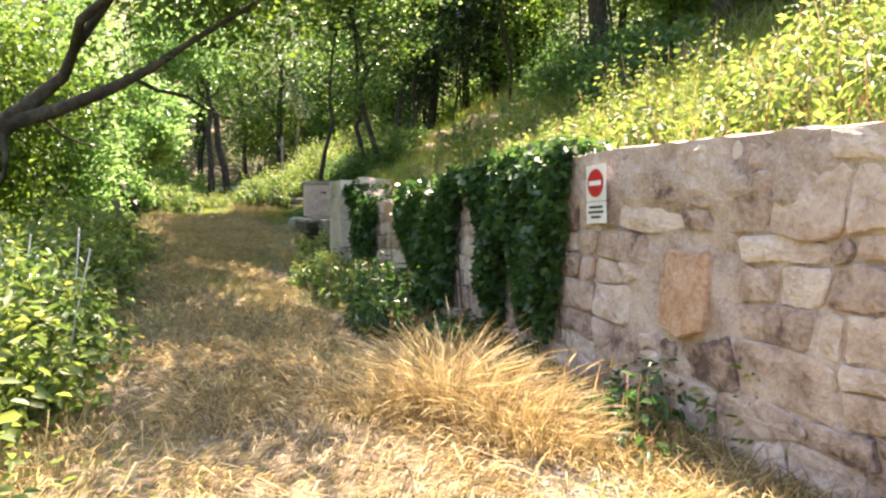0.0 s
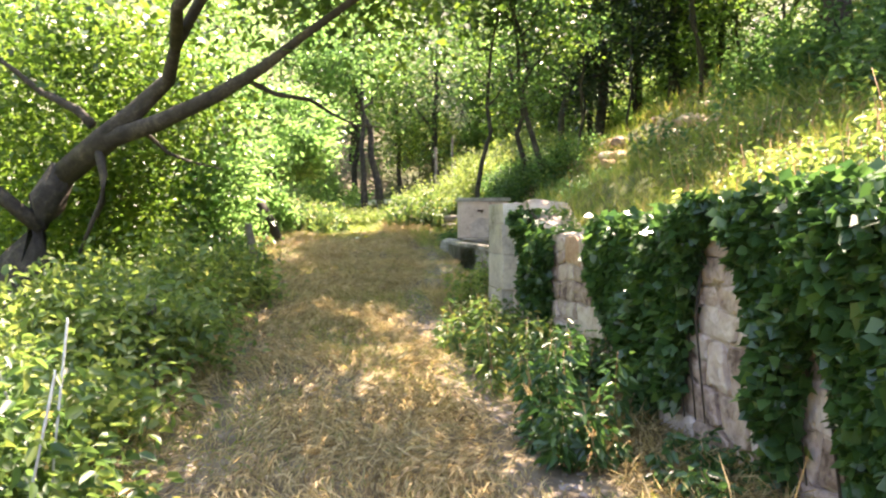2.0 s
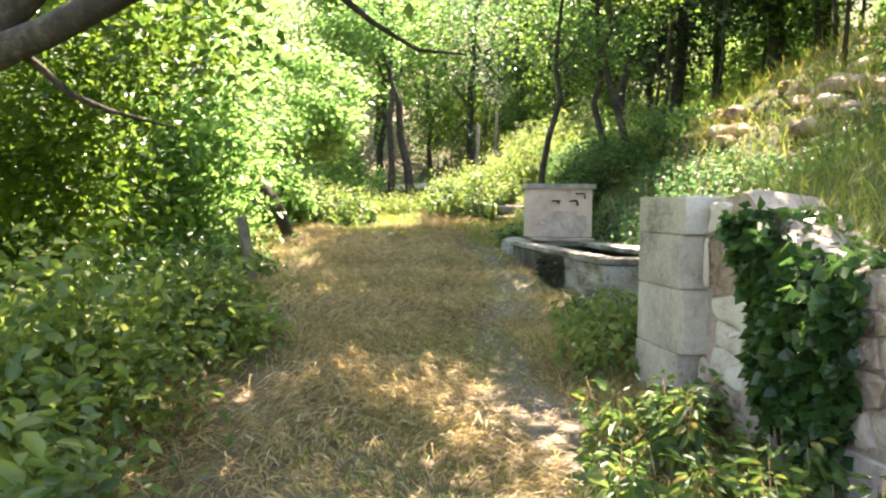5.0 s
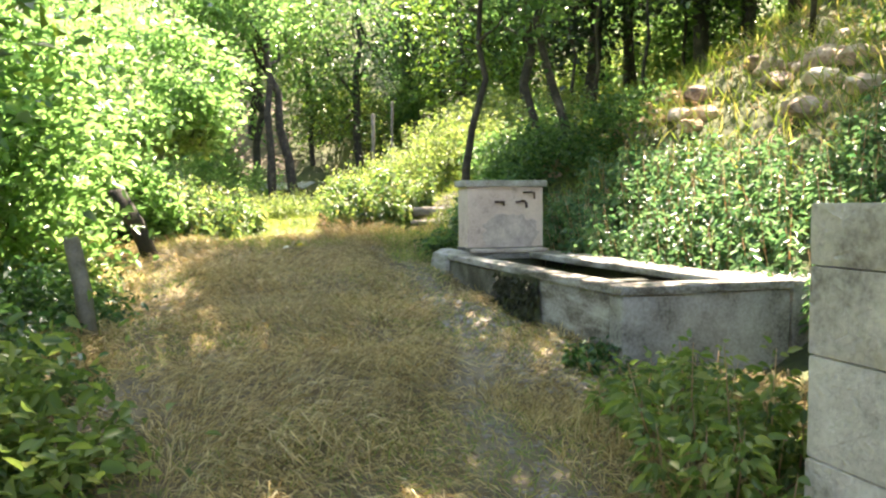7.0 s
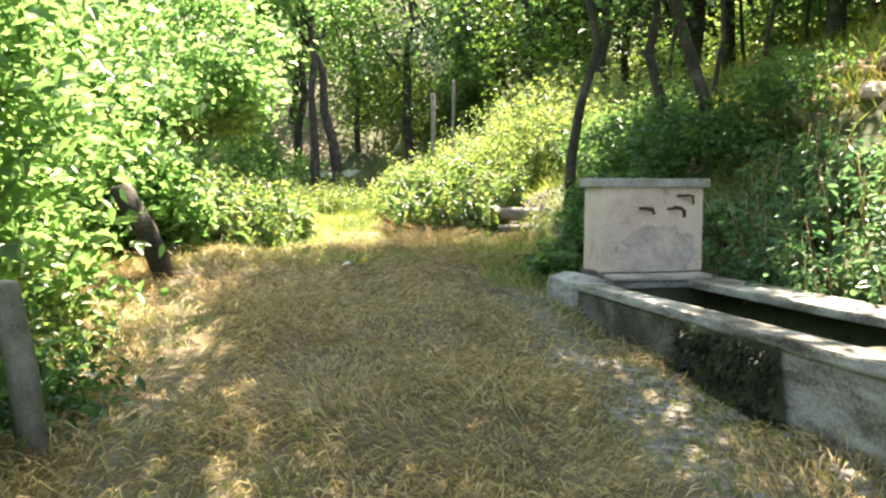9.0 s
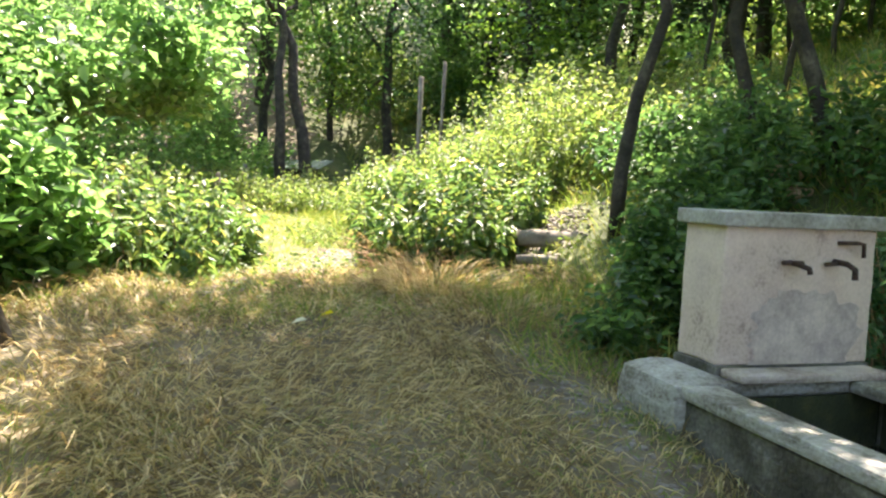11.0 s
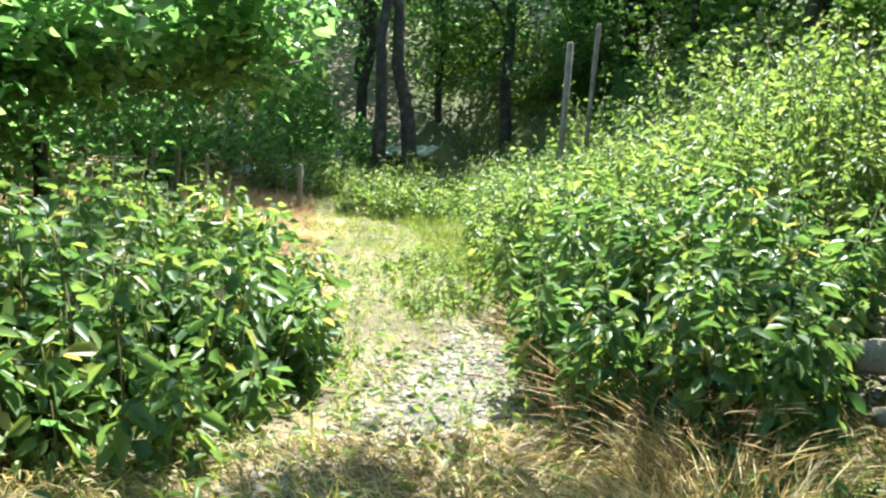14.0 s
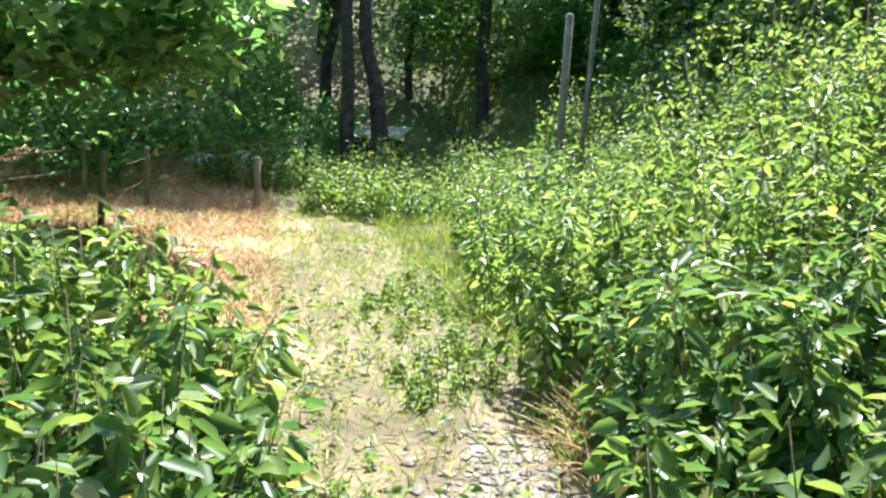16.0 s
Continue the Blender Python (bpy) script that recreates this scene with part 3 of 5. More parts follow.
# ---- sign ----
def disc(name, radius, thick, material, half=0):
    bm = bmesh.new()
    bmesh.ops.create_cone(bm, cap_ends=True, segments=40, radius1=radius, radius2=radius, depth=thick, matrix=Matrix.Rotation(radians(90), 4, "X"))
    me = bpy.data.meshes.new(name)
    bm.to_mesh(me)
    bm.free()
    me.materials.append(material)
    return me


def build_sign():
    turn = math.degrees(math.atan2(ALONG.y, ALONG.x)) + 180
    p = plan(5.92, -0.075, 1.49)
    sign = empty("warning_sign", p, "white metal sign with a red no-entry disc on the stone wall", "sign")
    sign.matrix_basis = pose(p.x, p.y, p.z, 0, -2, turn)
    for name, z, h in (("upper_plate", 0.155, 0.25), ("lower_plate", 0.0, 0.15)):
        me = block(0.25, 0.006, h, 0.002)
        me.materials.append(MAT["white"])
        part(name, me, sign).location.z = z
    part("red_disc", disc("red_disc", 0.098, 0.004, MAT["red"]), sign, "red enamel disc").location = (0, -0.006, 0.28)
    me = block(0.15, 0.004, 0.034, 0.001)
    me.materials.append(MAT["white"])
    part("bar", me, sign, "white bar").location = (0, -0.0095, 0.263)
    for k, (w, z) in enumerate(((0.17, 0.105), (0.19, 0.07), (0.12, 0.035))):
        me = block(w, 0.002, 0.016, 0.0005)
        me.materials.append(MAT["ink"])
        part("text_line", me, sign, "dark line of small lettering").location = (0, -0.005, z)
    me = tubes_mesh("fixing", [([(0, 0.0, 0.2), (0, 0.09, 0.2)], [0.012, 0.012])], MAT["iron"], 6, 0)
    part("fixing", me, sign)


build_wall()
build_trough()
build_sign()


# ---- plants ----
def bush(name, x, y, rx, ry, height, count, size, mat, label, category="bush", stems=6, clumps=26, lift=0.0, stem_mat="bark", droop=0.35, low=0.08, group=""):
    """A shrub: stems from the ground and leaves in uneven clumps."""
    z = gz(x, y)
    thing = empty(name, (x, y, z), label, category, group)
    cs = []
    while len(cs) < clumps:
        v = rng.uniform(-1, 1, 3)
        q = v[0] ** 2 + v[1] ** 2 + (v[2] * 0.5 + 0.5) ** 2.2
        if q < 1:
            px, py = v[0] * rx, v[1] * ry
            g = gz(x + px, y + py) - z
            cs.append((px, py, g + lift + height * (low + (1 - low) * (v[2] * 0.5 + 0.5)) * (0.85 + 0.3 * rng.random())))
    spread = (rx * 0.17 + 0.05, ry * 0.17 + 0.05, height * 0.10 + 0.04)
    part("foliage", crown_mesh("foliage", cs, spread, count, size, MAT[mat], droop, True), thing)
    runs = []
    for k in range(stems):
        c = cs[int(rng.integers(len(cs)))]
        a = rng.uniform(-0.25, 0.25, 2) * (rx, ry)
        g = gz(x + a[0], y + a[1]) - z
        runs.append((bend((a[0], a[1], g - 0.05), c, 5, 0, 0.06, int(rng.integers(9999))), taper(0.012 + height * 0.004, 0.004, 5)))
    part("stem_tangle", tubes_mesh("stem_tangle", runs, MAT[stem_mat], 5, 0.1), thing)["kind"] = "stuff"
    return thing


def stalk_plants(name, x, y, rx, ry, height, stalks, per_stalk, size, mat, label, category, group, stem_mat="reed"):
    """Upright weeds: thin stalks of uneven height with drooping leaves along them."""
    z = gz(x, y)
    thing = empty(name, (x, y, z), label, category, group)
    a, r = rng.uniform(0, 2 * math.pi, stalks), np.sqrt(rng.random(stalks))
    px, py = rx * r * np.cos(a), ry * r * np.sin(a)
    pz = ground_height(px + x, py + y) - z
    h = height * (1.0 - 0.45 * r ** 2) * rng.uniform(0.5, 1.14, stalks)
    lean = np.stack([np.cos(a) * 0.22 * r, np.sin(a) * 0.22 * r], 1) + rng.normal(0, 0.10, (stalks, 2))
    top = np.stack([px + lean[:, 0] * h, py + lean[:, 1] * h, pz + h], 1)
    low = np.stack([px, py, pz - 0.03], 1)
    n = stalks * per_stalk
    pick = np.repeat(np.arange(stalks), per_stalk)
    f = 0.22 + 0.78 * rng.random(n) ** 0.75
    p = low[pick] + (top - low)[pick] * f[:, None] + rng.normal(0, 0.012, (n, 3))
    t = rng.uniform(0, 2 * math.pi, n)
    way = np.stack([np.cos(t), np.sin(t), rng.normal(-0.6, 0.45, n) + 0.55 * (f > 0.95)], 1)
    length = size * rng.uniform(0.55, 1.35, n) * (1.15 - 0.45 * f)
    p += way * (0.03 + 0.05 * rng.random(n))[:, None] * (height > 0.4)
    part("foliage", oval_mesh("foliage", oval_leaves(p, way, length, length * rng.uniform(0.36, 0.56, n), 0.14), MAT[mat]), thing)
    runs = [([low[k], (low[k] + top[k]) / 2 + rng.normal(0, 0.015, 3), top[k]], [0.007, 0.005, 0.002]) for k in range(stalks)]
    tagged(part("stem_tangle", tubes_mesh("stem_tangle", runs, MAT[stem_mat], 4, 0), thing), kind="stuff")
    return thing


def blades(name, xs, ys, height, lean, width, mat, label, category="grass", stems=0):
    """Blades of grass rooted on the ground, as one stuff mesh. lean: 0 upright, 2 lying."""
    n = len(xs)
    z = ground_height(xs, ys) - 0.01
    way = np.stack([rng.normal(size=n) * lean, rng.normal(size=n) * lean, np.abs(rng.normal(1, 0.3, n))], 1)
    length = height * rng.uniform(0.45, 1.25, n)
    if lean > 1.5:
        a = 2.2 * np.sin(1.1 * xs + 0.6 * ys) + 1.9 * np.sin(0.9 * ys - 1.4 * xs + 1) + 0.9 * np.sin(3.1 * xs + 2.3 * ys)
        way[:, :2] = way[:, :2] * 0.5 + np.stack([np.cos(a), np.sin(a)], 1) * lean * 0.9
        length = length * (0.85 + 0.4 * np.sin(2.3 * xs + 1.1 * np.sin(1.7 * ys)) * np.sin(1.9 * ys + 0.8))
    base = np.stack([xs, ys, z + rng.uniform(0, 0.03, n)], 1)
    quads = leaves(base, way, length, width, 0.12)
    quads[:, 2, 2] -= (length * 0.15 * lean)
    quads[:, 2, 2] = np.maximum(quads[:, 2, 2], z + 0.012)
    ob = new(name, quad_mesh(name, quads, MAT[mat]))
    return tagged(ob, label, category, kind="stuff")


def scatter(n, s0, s1, u0, u1):
    s, u = rng.uniform(s0, s1, n), rng.uniform(u0, u1, n)
    return 3.29 - 0.363 * s + 0.932 * u, 0.932 * s + 0.363 * u


def patchy(x, y, scale, bias):
    f = np.sin(x * scale + 1.3 * np.sin(y * scale * 0.7)) + np.sin(y * scale * 1.3 + 1.7 * np.sin(x * scale * 0.6 + 2))
    return f + rng.normal(0, 0.5, len(x)) > bias


# dry grass of the path, thin on the wheel tracks
x, y = scatter(220000, -2.5, 24.5, -4.0, 1.4)
s_, u_ = su(x, y)
track = np.exp(-((u_ - np.interp(s_, [0, 14, 16.5, 18.5, 22], [-1.2, -0.95, -0.6, 0.1, 0.3])) / 0.30) ** 2) + 0.9 * np.exp(-((u_ + np.interp(s_, [0, 12, 24], [3.3, 3.0, 2.8])) / 0.22) ** 2)
keep = (rng.random(len(x)) > 0.9 * track) & ~((u_ > 0.72) & (s_ > 16.4) & (s_ < 21.9)) & ~((u_ > 0) & (s_ < 13.8))
blades("dry_grass", x[keep], y[keep], 0.20, 1.8, 0.0085, "straw", "flattened straw-coloured dry grass on the path", "dry grass")
x, y = scatter(80000, -2, 24, -4.2, 0.5)
k = patchy(x, y, 1.6, 0.35)
blades("green_grass", x[k], y[k], 0.12, 1.0, 0.006, "grass", "short green grass between the straw", "grass")
# taller grass along both edges
x, y = scatter(16000, -1, 24, -4.9, -3.7)
blades("tall_grass", x, y, 0.32, 0.7, 0.008, "grass", "tall half-dry grass along the path edge", "grass")
x, y = scatter(9000, 1, 16.2, -0.75, -0.02)
blades("tall_grass", x, y, 0.22, 0.8, 0.007, "straw", "dry grass at the foot of the wall", "grass")
# terrace above the wall and hillside
x, y = scatter(42000, 0, 13.8, 0.3, 5)
blades("terrace_grass", x, y, 0.36, 0.6, 0.006, "grass", "yellow-green long grass on the terrace above the wall", "grass")
x, y = scatter(6000, 0, 13.8, 0.1, 5)
k = patchy(x, y, 1.4, 0.3)
blades("terrace_straw", x[k], y[k], 0.40, 0.6, 0.006, "reed", "dry brown stalks on the terrace above the wall", "dry grass")
x, y = scatter(14000, -1, 24, -3.9, 0.2)
k = np.abs(su(x, y)[1] - np.interp(su(x, y)[0], [0, 14, 16.5, 18.5, 22], [-1.2, -0.95, -0.6, 0.1, 0.3])) > 0.3
x, y = x[k], y[k]
blades("straw_stalks", x, y, 0.42, 2.6, 0.008, "straw", "long loose straw stalks lying on the path", "dry grass")
x, y = scatter(60000, 8, 45, 3, 22)
blades("hillside_grass", x, y, 0.5, 0.6, 0.022, "grass", "sunlit long grass on the hillside", "grass")
x, y = scatter(70000, 22.5, 40, -7.5, 2.5)
k = (su(x, y)[0] < 27.8 + rng.normal(0, 0.5, len(x))) | (su(x, y)[1] > -1.5 + rng.normal(0, 0.3, len(x)))
x, y = x[k], y[k]
k = rng.random(len(x)) > 0.75 * np.exp(-((x + 6.55) / 0.4) ** 2 - ((y - 23.4) / 0.8) ** 2)
x, y = x[k], y[k]
blades("meadow_grass", x, y, 0.17, 0.9, 0.008, "grass", "pale green grass of the clearing", "grass")
x, y = scatter(26000, 21.4, 36, 0.1, 5)
k = np.hypot(x + 4.1, (y - 23.6) * 0.8) > 0.6
x, y = x[k], y[k]
blades("bank_grass", x, y, 0.32, 0.7, 0.010, "grass", "long green grass on the bank past the trough", "grass")
x, y = scatter(80000, 27, 43, -12, -1.3)
k = patchy(x, y, 0.8, -1.3)
blades("brown_grass", x[k], y[k], 0.24, 1.0, 0.012, "reed", "reddish brown dry grass inside the fence", "dry grass")


x, y = scatter(8000, 23.5, 35, -4.2, 1.8)
k = patchy(x, y, 1.5, -0.1)
x, y = x[k], y[k]
n = len(x)
a = rng.uniform(0, 2 * math.pi, n)
q = oval_leaves(np.stack([x, y, ground_height(x, y) + rng.uniform(0.01, 0.12, n)], 1), np.stack([np.cos(a), np.sin(a), rng.normal(0.1, 0.3, n)], 1), rng.uniform(0.03, 0.08, n), rng.uniform(0.02, 0.04, n))
tagged(new("ground_cover", oval_mesh("ground_cover", q, MAT["weed"])), "small leafy ground cover of the clearing", "ground cover", kind="stuff")
x, y = scatter(9000, 23.5, 33, -4.0, 1.0)
k = patchy(x, y, 1.1, 0.6)
blades("dry_patch", x[k], y[k], 0.16, 1.3, 0.008, "reed", "pinkish dry grass patches on the footpath", "dry grass")


def tuft(x, y, radius, height, count, mat, label, name="grass_tuft"):
    a, r = rng.uniform(0, 2 * math.pi, count), radius * np.sqrt(rng.random(count))
    px, py = x + r * np.cos(a), y + r * np.sin(a)
    z = ground_height(px, py) - 0.02
    out = np.stack([np.cos(a) * (0.25 + 0.5 * r / radius), np.sin(a) * (0.25 + 0.5 * r / radius), np.ones(count)], 1) + rng.normal(size=(count, 3)) * 0.42
    length = height * rng.uniform(0.5, 1.15, count)
    way = unit(out)
    low = np.stack([px, py, z], 1)
    bendp = low + way * length[:, None] * 0.55
    way2 = unit(way + np.stack([np.cos(a), np.sin(a), -1.0 + 0 * a], 1) * 0.55)
    q = np.concatenate([leaves(low, way, length * 0.75, 0.007, 0.05), leaves(bendp, way2, length * 0.55, 0.006, 0.05)])
    ob = new(name, quad_mesh(name, q, MAT[mat]))
    return tagged(ob, label, "grass", "tufts of dry grass", "stuff")


for tx, ty, tr, th, tn in ((0.0, 4.95, 0.35, 0.62, 1000), (0.35, 4.7, 0.35, 0.50, 900), (-0.35, 4.75, 0.3, 0.36, 500), (0.1, 5.3, 0.4, 0.78, 90), (0.75, 5.2, 0.4, 0.7, 60), (0.55, 4.45, 0.3, 0.36, 700), (0.95, 4.5, 0.4, 0.22, 700), (-1.35, 4.6, 0.3, 0.22, 300), (0.2, 5.9, 0.5, 0.35, 300), (-5.2, 21.8, 0.5, 0.4, 900), (-4.7, 21.2, 0.4, 0.25, 500), (-5.2, 22.5, 0.4, 0.4, 700)):
    tuft(tx, ty, tr, th, tn, "straw", "golden tuft of tall dry grass")
for tx, ty, tr, th, tn in ((-5.5, 22.9, 0.4, 0.5, 420), (-8.3, 23.2, 0.4, 0.5, 300), (-9.0, 22.6, 0.4, 0.5, 300), (-5.9, 24.2, 0.35, 0.5, 260)):
    tuft(tx, ty, tr, th, tn, "reed", "reddish dead stems under the leafy weeds", "dead_stems")

# gravel of the wheel tracks
def pebbles(name, spots, smallest, largest, label):
    shape = bmesh.new()
    bmesh.ops.create_icosphere(shape, subdivisions=1, radius=1)
    unit_v = np.array([v.co[:] for v in shape.verts])
    tri = np.array([[v.index for v in f.verts] for f in shape.faces])
    shape.free()
    n = len(spots)
    size = rng.uniform(smallest, largest, n)[:, None, None] * rng.uniform(0.6, 1.3, (n, 1, 3)) * (1, 1, 0.5)
    v = unit_v[None] * (1 + rng.normal(0, 0.12, (n, len(unit_v), 1))) * size + np.asarray(spots)[:, None, :]
    f = tri[None] + (np.arange(n) * len(unit_v))[:, None, None]
    ob = link_mesh(name, v.reshape(-1, 3).tolist(), f.reshape(-1, 3).tolist(), MAT["gravel"])
    return tagged(ob, label, "gravel", kind="stuff")


x, y = scatter(28000, 1, 22, -3.6, 0.65)
s_, u_ = su(x, y)
k = (rng.random(len(x)) < np.exp(-((u_ - np.interp(s_, [0, 14, 16.5, 18.5, 22], [-1.2, -0.95, -0.6, 0.1, 0.3])) / 0.26) ** 2) * (0.35 + 0.65 * (s_ > 11))) | (rng.random(len(x)) < 0.25 * np.exp(-((u_ + 3.1) / 0.2) ** 2))
pebbles("gravel", np.stack([x[k], y[k], ground_height(x[k], y[k])], 1), 0.008, 0.032, "pale limestone gravel in the wheel track")
x, y = rng.normal(-6.42, 0.2, 2000), rng.normal(23.3, 0.55, 2000)
pebbles("gravel", np.stack([x, y, ground_height(x, y)], 1), 0.01, 0.04, "pale limestone gravel of the footpath")
# pale pebbles added for the brightness of sunlit dust on the step treads
x, y = rng.normal(-4.15, 0.2, 700), rng.normal(23.8, 0.3, 700)
pebbles("gravel", np.stack([x, y, ground_height(x, y) + 0.01], 1), 0.01, 0.04, "pale pebbles standing for sunlit dusty treads above the log steps")
k = rng.random(1500)
x, y = -7.0 + 0.75 * k + rng.normal(0, 0.13, 1500), 20.9 + 2.6 * k + rng.normal(0, 0.1, 1500)
pebbles("gravel", np.stack([x, y, ground_height(x, y) + 0.01], 1), 0.01, 0.045, "line of pale stones along the footpath edge")
x, y = rng.normal(0.95, 0.35, 1800), rng.normal(4.7, 0.5, 1800)
pebbles("gravel", np.stack([x, y, ground_height(x, y)], 1), 0.006, 0.03, "sunlit pale gravel beside the grass tuft")
x, y = scatter(700, 15.8, 20, -0.25, 0.55)
pebbles("gravel", np.stack([x, y, ground_height(x, y)], 1), 0.015, 0.06, "wet pale stones at the foot of the trough")

# ivy hanging over the wall
def ivy(s0, s1, count, hang, label, top_extra=0.12):
    s = rng.uniform(s0, s1, count)
    edge = np.minimum(1, np.minimum(s - s0, s1 - s) / (0.25 * (s1 - s0)) + 0.25)
    length = hang * edge * (0.75 + 0.25 * np.sin(s * 5.0) + 0.15 * np.sin(s * 11))
    t = rng.random(count) ** 0.9
    z = wall_top(s) + top_extra - t * length
    thick = 0.10 + 0.14 * np.sin(np.pi * np.clip(t, 0, 1)) * (0.6 + 0.4 * np.sin(s * 7 + z * 5))
    u = -rng.uniform(0.0, 1.0, count) * thick - 0.02
    back = t < 0.12
    u = np.where(back, rng.uniform(-0.15, 0.45, count), u)
    p = np.stack([3.29 - 0.363 * s + 0.932 * u, 0.932 * s + 0.363 * u, z], 1)
    way = np.stack([-0.932 * np.ones(count), -0.363 * np.ones(count), -0.7 * np.ones(count)], 1) * 0.6 + rng.normal(size=(count, 3)) * 0.55
    size = rng.uniform(0.05, 0.11, count)
    thing = empty("ivy", plan((s0 + s1) / 2, -0.05, float(wall_top(s0)) - hang), label, "ivy", "ivy on the wall")
    me = quad_mesh("foliage", leaves(p - np.array(thing.location), way, size, size * 0.85, 0.12), MAT["ivy"])
    part("foliage", me, thing)
    runs = []
    for k in range(10):
        a = rng.uniform(s0 + 0.1, s1 - 0.1)
        runs.append(([plan(a, -0.02, float(wall_top(a)) + 0.05) - thing.location, plan(a + 0.08, -0.05, float(wall_top(a)) - hang * 0.4) - thing.location, plan(a - 0.05, -0.05, float(wall_top(a)) - hang * 0.8) - thing.location], [0.012, 0.009, 0.005]))
    part("vine", tubes_mesh("vine", runs, MAT["bark"], 5, 0.1), thing)


ivy(6.35, 7.9, 9000, 1.75, "dense dark ivy curtain hanging over the stone wall")
ivy(8.35, 10.1, 10000, 1.6, "dense dark ivy curtain hanging over the stone wall")
ivy(11.45, 12.35, 3600, 1.4, "thin ivy on the stone wall", 0.05)

# low plants at the foot of the wall and trough
for s, u, rx, ry, h, n, m in ((5.0, -0.3, 0.28, 0.4, 0.42, 420, "ivy"), (9.2, -0.55, 0.4, 1.0, 0.6, 2200, "ivy"), (10.7, -0.6, 0.4, 0.8, 0.55, 1900, "hazel"), (12.3, -0.55, 0.4, 0.8, 0.5, 1600, "hazel"), (14.3, -0.05, 0.45, 0.5, 0.62, 1700, "weed"), (15.2, 0.2, 0.4, 0.4, 0.4, 800, "weed"), (16.6, 0.45, 0.2, 0.25, 0.2, 350, "ivy"), (8.0, -0.3, 0.25, 0.5, 0.25, 500, "ivy"), (6.7, -0.3, 0.25, 0.5, 0.25, 500, "ivy")):
    p = plan(s, u)
    stalk_plants("weed_clump", p.x, p.y, rx, ry, h * 1.1, 26, int(n / 26), 0.10, m, "leafy green weeds at the foot of the wall", "weeds", "weeds along the wall")

# weeds on the terrace above the wall
for s, u, rx, h, n in ((3.2, 0.7, 0.7, 0.6, 1800), (4.6, 0.9, 0.8, 0.7, 2200), (3.9, 1.6, 0.9, 0.9, 2200), (6.2, 0.9, 0.7, 0.5, 1600), (7.9, 0.6, 0.6, 0.5, 1500), (9.6, 0.9, 0.8, 0.4, 1200), (2.2, 1.2, 0.8, 1.1, 2000), (5.6, 2.6, 1.0, 0.8, 1800), (8.8, 2.6, 1.0, 0.7, 1600), (11.5, 2.2, 1.0, 0.6, 1500)):
    p = plan(s, u)
    stalk_plants("terrace_weeds", p.x, p.y, rx, rx, h * 1.15, 55, int(n / 45), 0.085, "weed", "sunlit yellow-green weeds above the wall", "weeds", "weeds on the terrace")

# nettles on the bank behind the trough
for s, u, rx, h, n in ((15.2, 2.6, 0.9, 0.8, 2600), (16.8, 3.0, 0.9, 0.9, 2800), (18.3, 2.9, 0.9, 0.9, 2800), (19.8, 3.0, 0.9, 0.8, 2600), (17.0, 4.0, 0.9, 0.6, 2200), (15.2, 4.2, 1.0, 0.7, 2400), (21.0, 2.9, 0.7, 0.7, 1800), (14.0, 2.2, 0.9, 0.7, 2200)):
    p = plan(s, u)
    stalk_plants("nettle_bed", p.x, p.y, rx, rx, h, 100, int(n / 70), 0.105, "nettle", "green nettles on the bank behind the trough, leaf colour tinted for sky glints", "nettles", "nettles on the bank")

# shrubs on the bank above the nettles
for s, u, rx, h, n in ((15.0, 5.6, 1.0, 1.3, 3600), (16.9, 6.0, 1.1, 1.6, 4000), (18.9, 7.0, 1.0, 1.1, 3200), (13.0, 4.4, 0.9, 1.0, 2800), (11.2, 4.0, 0.9, 0.9, 2400)):
    p = plan(s, u)
    bush("bank_shrub", p.x, p.y, rx, rx, h, n, 0.11, "dark", "dense dark green shrub on the bank above the path", "shrub", 6, 28, group="shrubs on the bank")

# brambles along the falling side of the path
for s, u, rx, ry, h, n, m in ((2.6, -4.4, 0.7, 1.0, 0.8, 3600, "weed"), (4.4, -4.5, 0.7, 1.0, 0.9, 4600, "weed"), (6.0, -4.2, 0.65, 0.9, 0.85, 4600, "weed"), (7.4, -3.95, 0.55, 0.8, 0.8, 4200, "hazel"), (8.8, -4.4, 0.8, 1.1, 1.0, 4600, "weed"), (10.6, -4.0, 0.8, 1.1, 1.0, 4600, "weed"), (12.4, -3.9, 0.8, 1.2, 0.9, 4600, "weed"), (14.4, -3.85, 0.75, 1.2, 0.8, 4600, "weed"), (16.4, -4.05, 0.75, 1.1, 0.55, 4000, "ivy"), (18.4, -4.0, 0.7, 1.0, 0.45, 3600, "ivy"), (20.2, -4.0, 0.7, 0.9, 0.45, 3200, "hazel"), (13.2, -5.4, 1.0, 1.4, 1.1, 4600, "weed"), (16.4, -5.6, 1.0, 1.4, 0.9, 4600, "weed"), (5.2, -5.6, 1.0, 1.4, 1.2, 4000, "hazel"), (8.6, -5.8, 1.0, 1.4, 1.4, 4000, "hazel")):
    p = plan(s, u)
    bush("bramble", p.x, p.y, rx, ry, h, n, 0.088, m, "leafy bramble thicket along the path edge", "bramble", 8, 30, group="brambles along the path")

